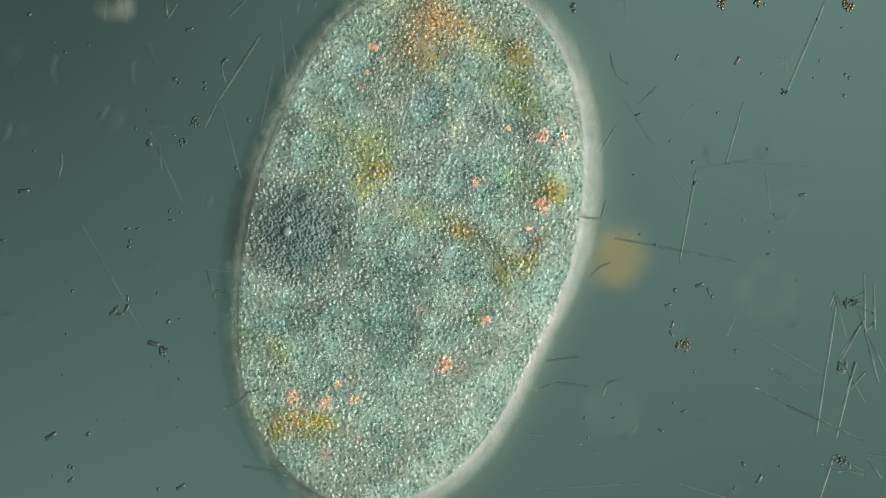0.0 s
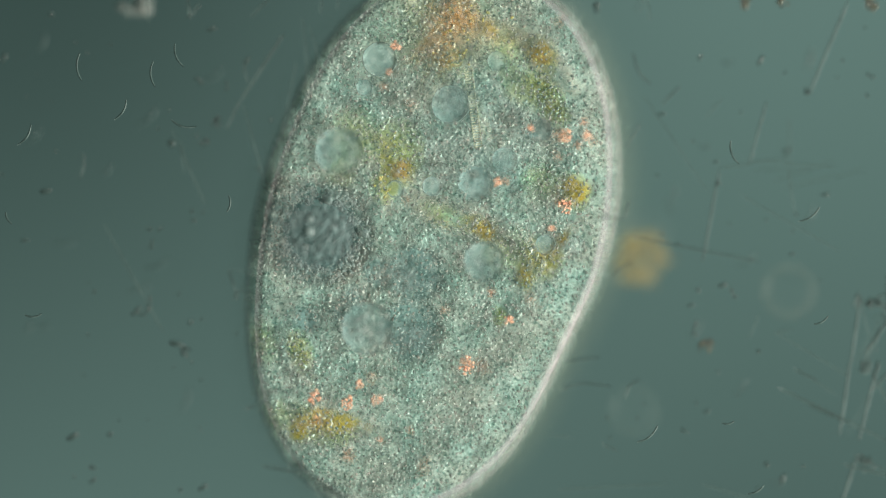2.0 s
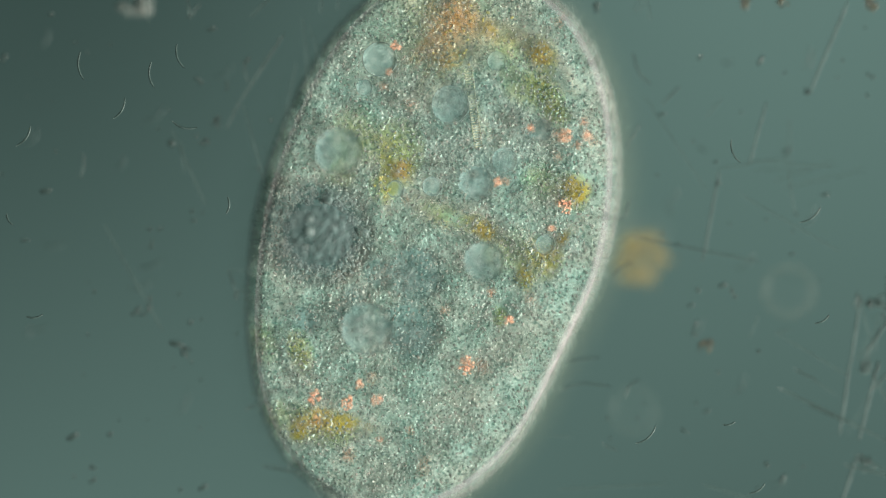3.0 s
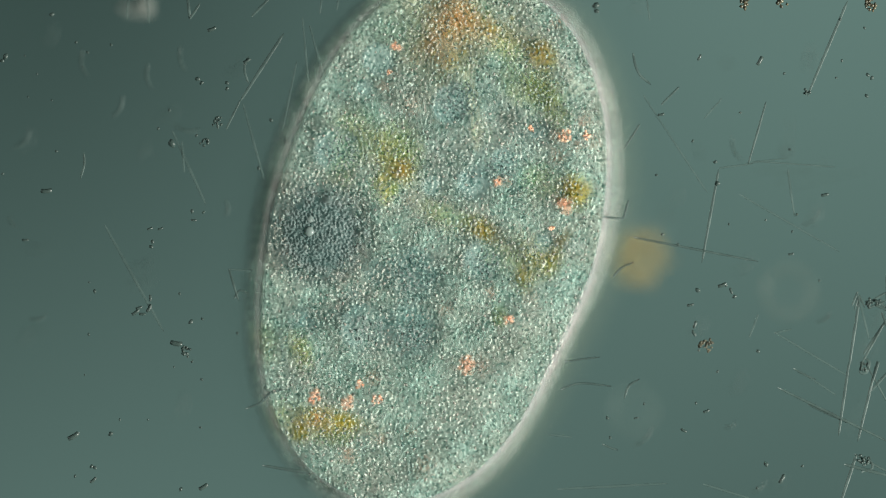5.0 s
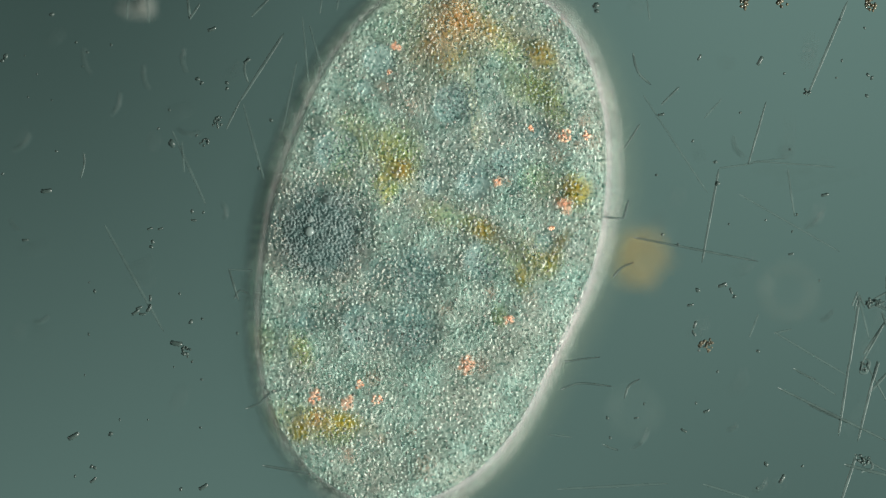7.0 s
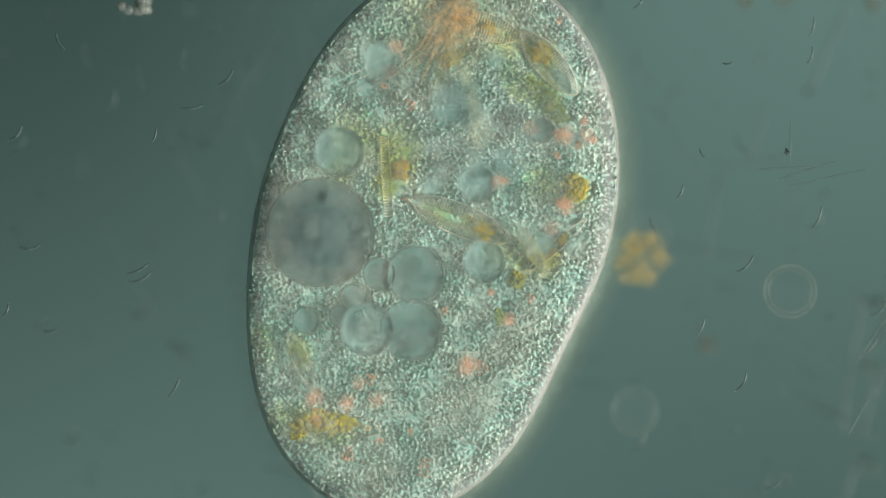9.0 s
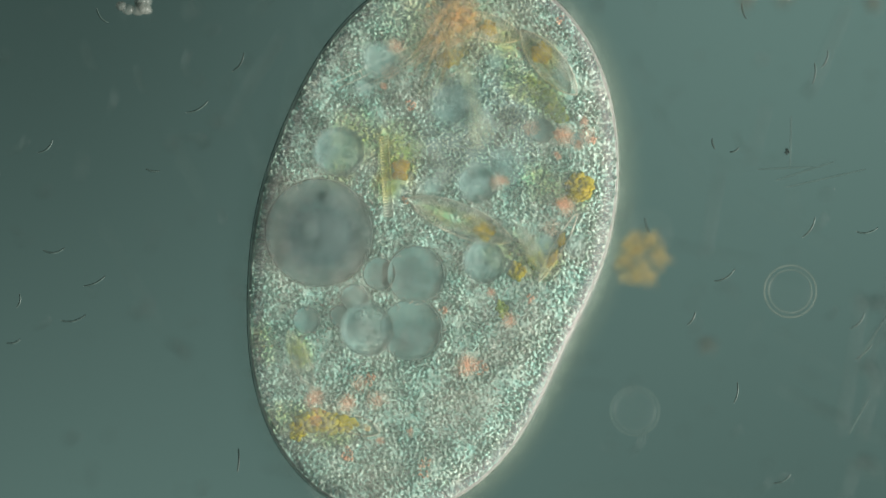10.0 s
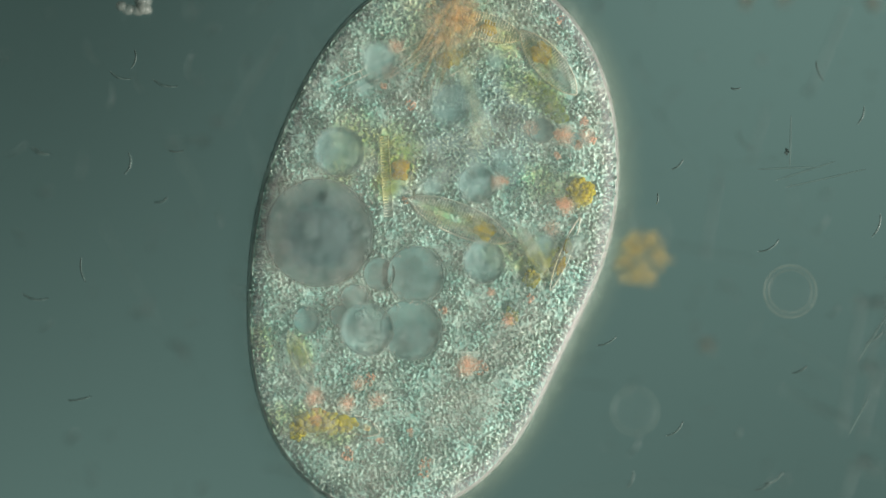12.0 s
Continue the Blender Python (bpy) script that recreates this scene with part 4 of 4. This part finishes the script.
# plan x, y and heading at 0, 5.5, 9.5, 10.0, 10.5 and 12.0 s; length, bend, depth
SWIM = [((60, 90, 70), (90, 60, 70), (112, 75, -65), (180, 30, -50), (88, 40, -60), (238, 105, 80), 34, 0.3, 0.95),
        ((70, 230, 40), (40, 250, 50), (28, 238, 45), (82, 262, 40), (24, 300, 60), (70, 270, -20), 36, 0.35, 1.0),
        ((330, 150, 30), (420, 120, 40), (400, 140, 48), (424, 112, 58), (426, 104, 75), (212, 136, -20), 40, 0.3, 0.95),
        ((240, 210, 60), (300, 200, 20), (345, 190, 5), (350, 192, 28), (338, 283, 25), (292, 150, -15), 46, 0.25, 0.98),
        ((130, 330, 10), (260, 260, 80), (274, 239, 75), (270, 302, -10), (240, 356, -12), (312, 268, 0), 26, 0.2, 0.9),
        ((160, 420, 10), (60, 440, 0), (52, 438, 5), (95, 445, 5), (140, 451, 0), (228, 290, 80), 40, 0.4, 1.0),
        ((300, 470, 20), (250, 470, 20), (240, 482, 25), (168, 500, 25), (232, 487, 18), (145, 478, -80), 44, 0.2, 0.96),
        ((240, 520, 20), (250, 500, 20), (245, 494, 22), (130, 566, 12), (175, 550, 20), (62, 528, -10), 46, 0.3, 1.02),
        ((50, 560, 70), (40, 600, 60), (10, 540, 70), (34, 533, 78), (78, 525, 65), (72, 268, -25), 26, 0.3, 0.98),
        ((330, 700, 70), (320, 720, 70), (308, 686, 60), (422, 815, 88), (356, 750, 75), (140, 707, 10), 42, 0.1, 1.0),
        ((90, 570, 20), (60, 590, 10), (90, 586, 5), (24, 606, 15), (60, 592, 40), (285, 356, 20), 26, 0.3, 1.06),
        ((1190, 330, 60), (1200, 350, 65), (1207, 340, 65), (1225, 565, 58), (1248, 40, 30), (1200, 293, 40), 28, 0.25, 0.95),
        ((1330, 450, 30), (1320, 470, 45), (1320, 470, 42), (1284, 490, 30), (1268, 510, 12), (1362, 438, 30), 44, 0.3, 0.95),
        ((1430, 380, 60), (1446, 380, 65), (1448, 390, 65), (1434, 404, 58), (1528, 424, 20), (1554, 400, 70), 44, 0.25, 0.96),
        ((1230, 590, 60), (1240, 580, 60), (1240, 584, 62), (1304, 696, 80), (1290, 735, 80), (1075, 606, 25), 38, 0.2, 0.94),
        ((1320, 690, 60), (1310, 680, 60), (1316, 676, 58), (1535, 410, 10), (1122, 800, 40), (1196, 762, 40), 40, 0.3, 0.95),
        ((1380, 850, 20), (1380, 860, 20), (1368, 860, 22), (1386, 850, 28), (1376, 860, 18), (1352, 862, 28), 34, 0.3, 1.0),
        ((1540, 630, 45), (1540, 620, 45), (1538, 618, 45), (1530, 624, 42), (1530, 628, 42), (1548, 600, 35), 42, 0.15, 1.0),
        ((1440, 100, 80), (1436, 100, 78), (1440, 46, 75), (1442, 130, 85), (1346, 36, 78), (1450, 126, -70), 38, 0.2, 1.0),
        ((1430, 110, 75), (1436, 100, 75), (1436, 98, 75), (1462, 105, 70), (1474, 140, -60), (1526, 205, 70), 34, 0.25, 1.0),
        ((1570, 550, 45), (1560, 560, 45), (1556, 548, 40), (1520, 570, 48), (1506, 588, 42), (1370, 850, 30), 40, 0.3, 1.02),
        ((1260, 250, 80), (1240, 270, -70), (1244, 272, -60), (1262, 255, -75), (1228, 42, 30), (1164, 352, 85), 20, 0.2, 0.9),
        ((1290, 110, 5), (1290, 110, 0), (1288, 114, 5), (1300, 267, 25), (1300, 270, 20), (1302, 157, 0), 18, 0.3, 0.92),
        ((1140, 0, 60), (1130, 10, 60), (1134, 4, 50), (1316, 20, -75), (1390, 120, 70), (1416, 656, 25), 30, 0.2, 1.0),
        ((1190, 360, -70), (1180, 380, -70), (1150, 400, -70), (1146, 400, -70), (1266, 510, 10), (1118, 850, 70), 32, 0.2, 1.1)]
# those nearer the cell's top, drifting slowly: plan x, y, heading, length, drift x, y and turn over the clip
for x, y, a, ln, dx, dy, da in ((140, 118, -85, 50, 30, -25, 30), (268, 132, -85, 46, -30, 18, 25), (315, 100, -70, 44, 26, 20, -40), (215, 195, 60, 42, -22, -30, 30),
                                (325, 223, -15, 46, 24, 30, 20), (45, 242, 55, 44, -18, 30, -30), (1435, 383, 35, 46, 22, 20, 20), (1147, 772, 40, 48, -30, 20, 30),
                                (1455, 568, 30, 30, 24, -20, 20), (1298, 270, -70, 44, 20, -24, 20), (1290, 750, 10, 22, 20, 20, 60), (60, 560, 5, 30, 30, 20, 40),
                                (1340, 868, 30, 34, 20, -16, 30), (405, 362, 85, 30, -20, 30, 30), (15, 388, -60, 24, 24, 30, 30)):
    SWIM.append((*((x + dx * k, y + dy * k, a + da * k) for k in (-0.2, 0.25, 0.58, 0.62, 0.66, 0.8)), ln, 0.3, 0.36))
for row in SWIM:
    GERMS.append((germ(row[6], row[7]), row))


def motions():
    """The bacteria drift and turn, each by its own way; a few algae shift with the streaming of the cell."""
    walk(spindle, [(t, pose(*place(x, y, 0.87), 0, 0, a)) for t, x, y, a in
                   ((0.0, 986, 432, -24), (8.8, 986, 434, -24), (9.5, 985, 438, -12), (10.5, 992, 439, 0), (11.5, 998, 446, 2), (12.0, 1000, 450, 3))])
    walk(round_alga, [(t, pose(*place(x, y, 0.88))) for t, x, y in
                      ((0.0, 1014, 338), (8.8, 1014, 334), (9.5, 1022, 331), (10.5, 1026, 333), (11.5, 1026, 338), (12.0, 1027, 341))])
    walk(small_alga, [(t, pose(*place(x, y, 0.88))) for t, x, y in
                      ((0.0, 930, 494), (8.8, 918, 496), (9.5, 908, 492), (10.5, 930, 474), (11.5, 938, 486), (12.0, 942, 493))])
    walk(oval_alga, [(t, pose(*place(x, y, 0.9))) for t, x, y in
                     ((0.0, 885, 560), (8.8, 884, 560), (9.5, 886, 556), (10.5, 892, 540), (11.5, 901, 551), (12.0, 905, 557))])
    for ob, row in GERMS:
        rows, last = [], None
        for t, (x, y, a) in zip((0.0, 5.5, 9.5, 10.0, 10.5, 12.0), row[:6]):
            rows.append((t, pose(*place(x, y, row[8]), 0, 0, a)))
        walk(ob, rows)


motions()
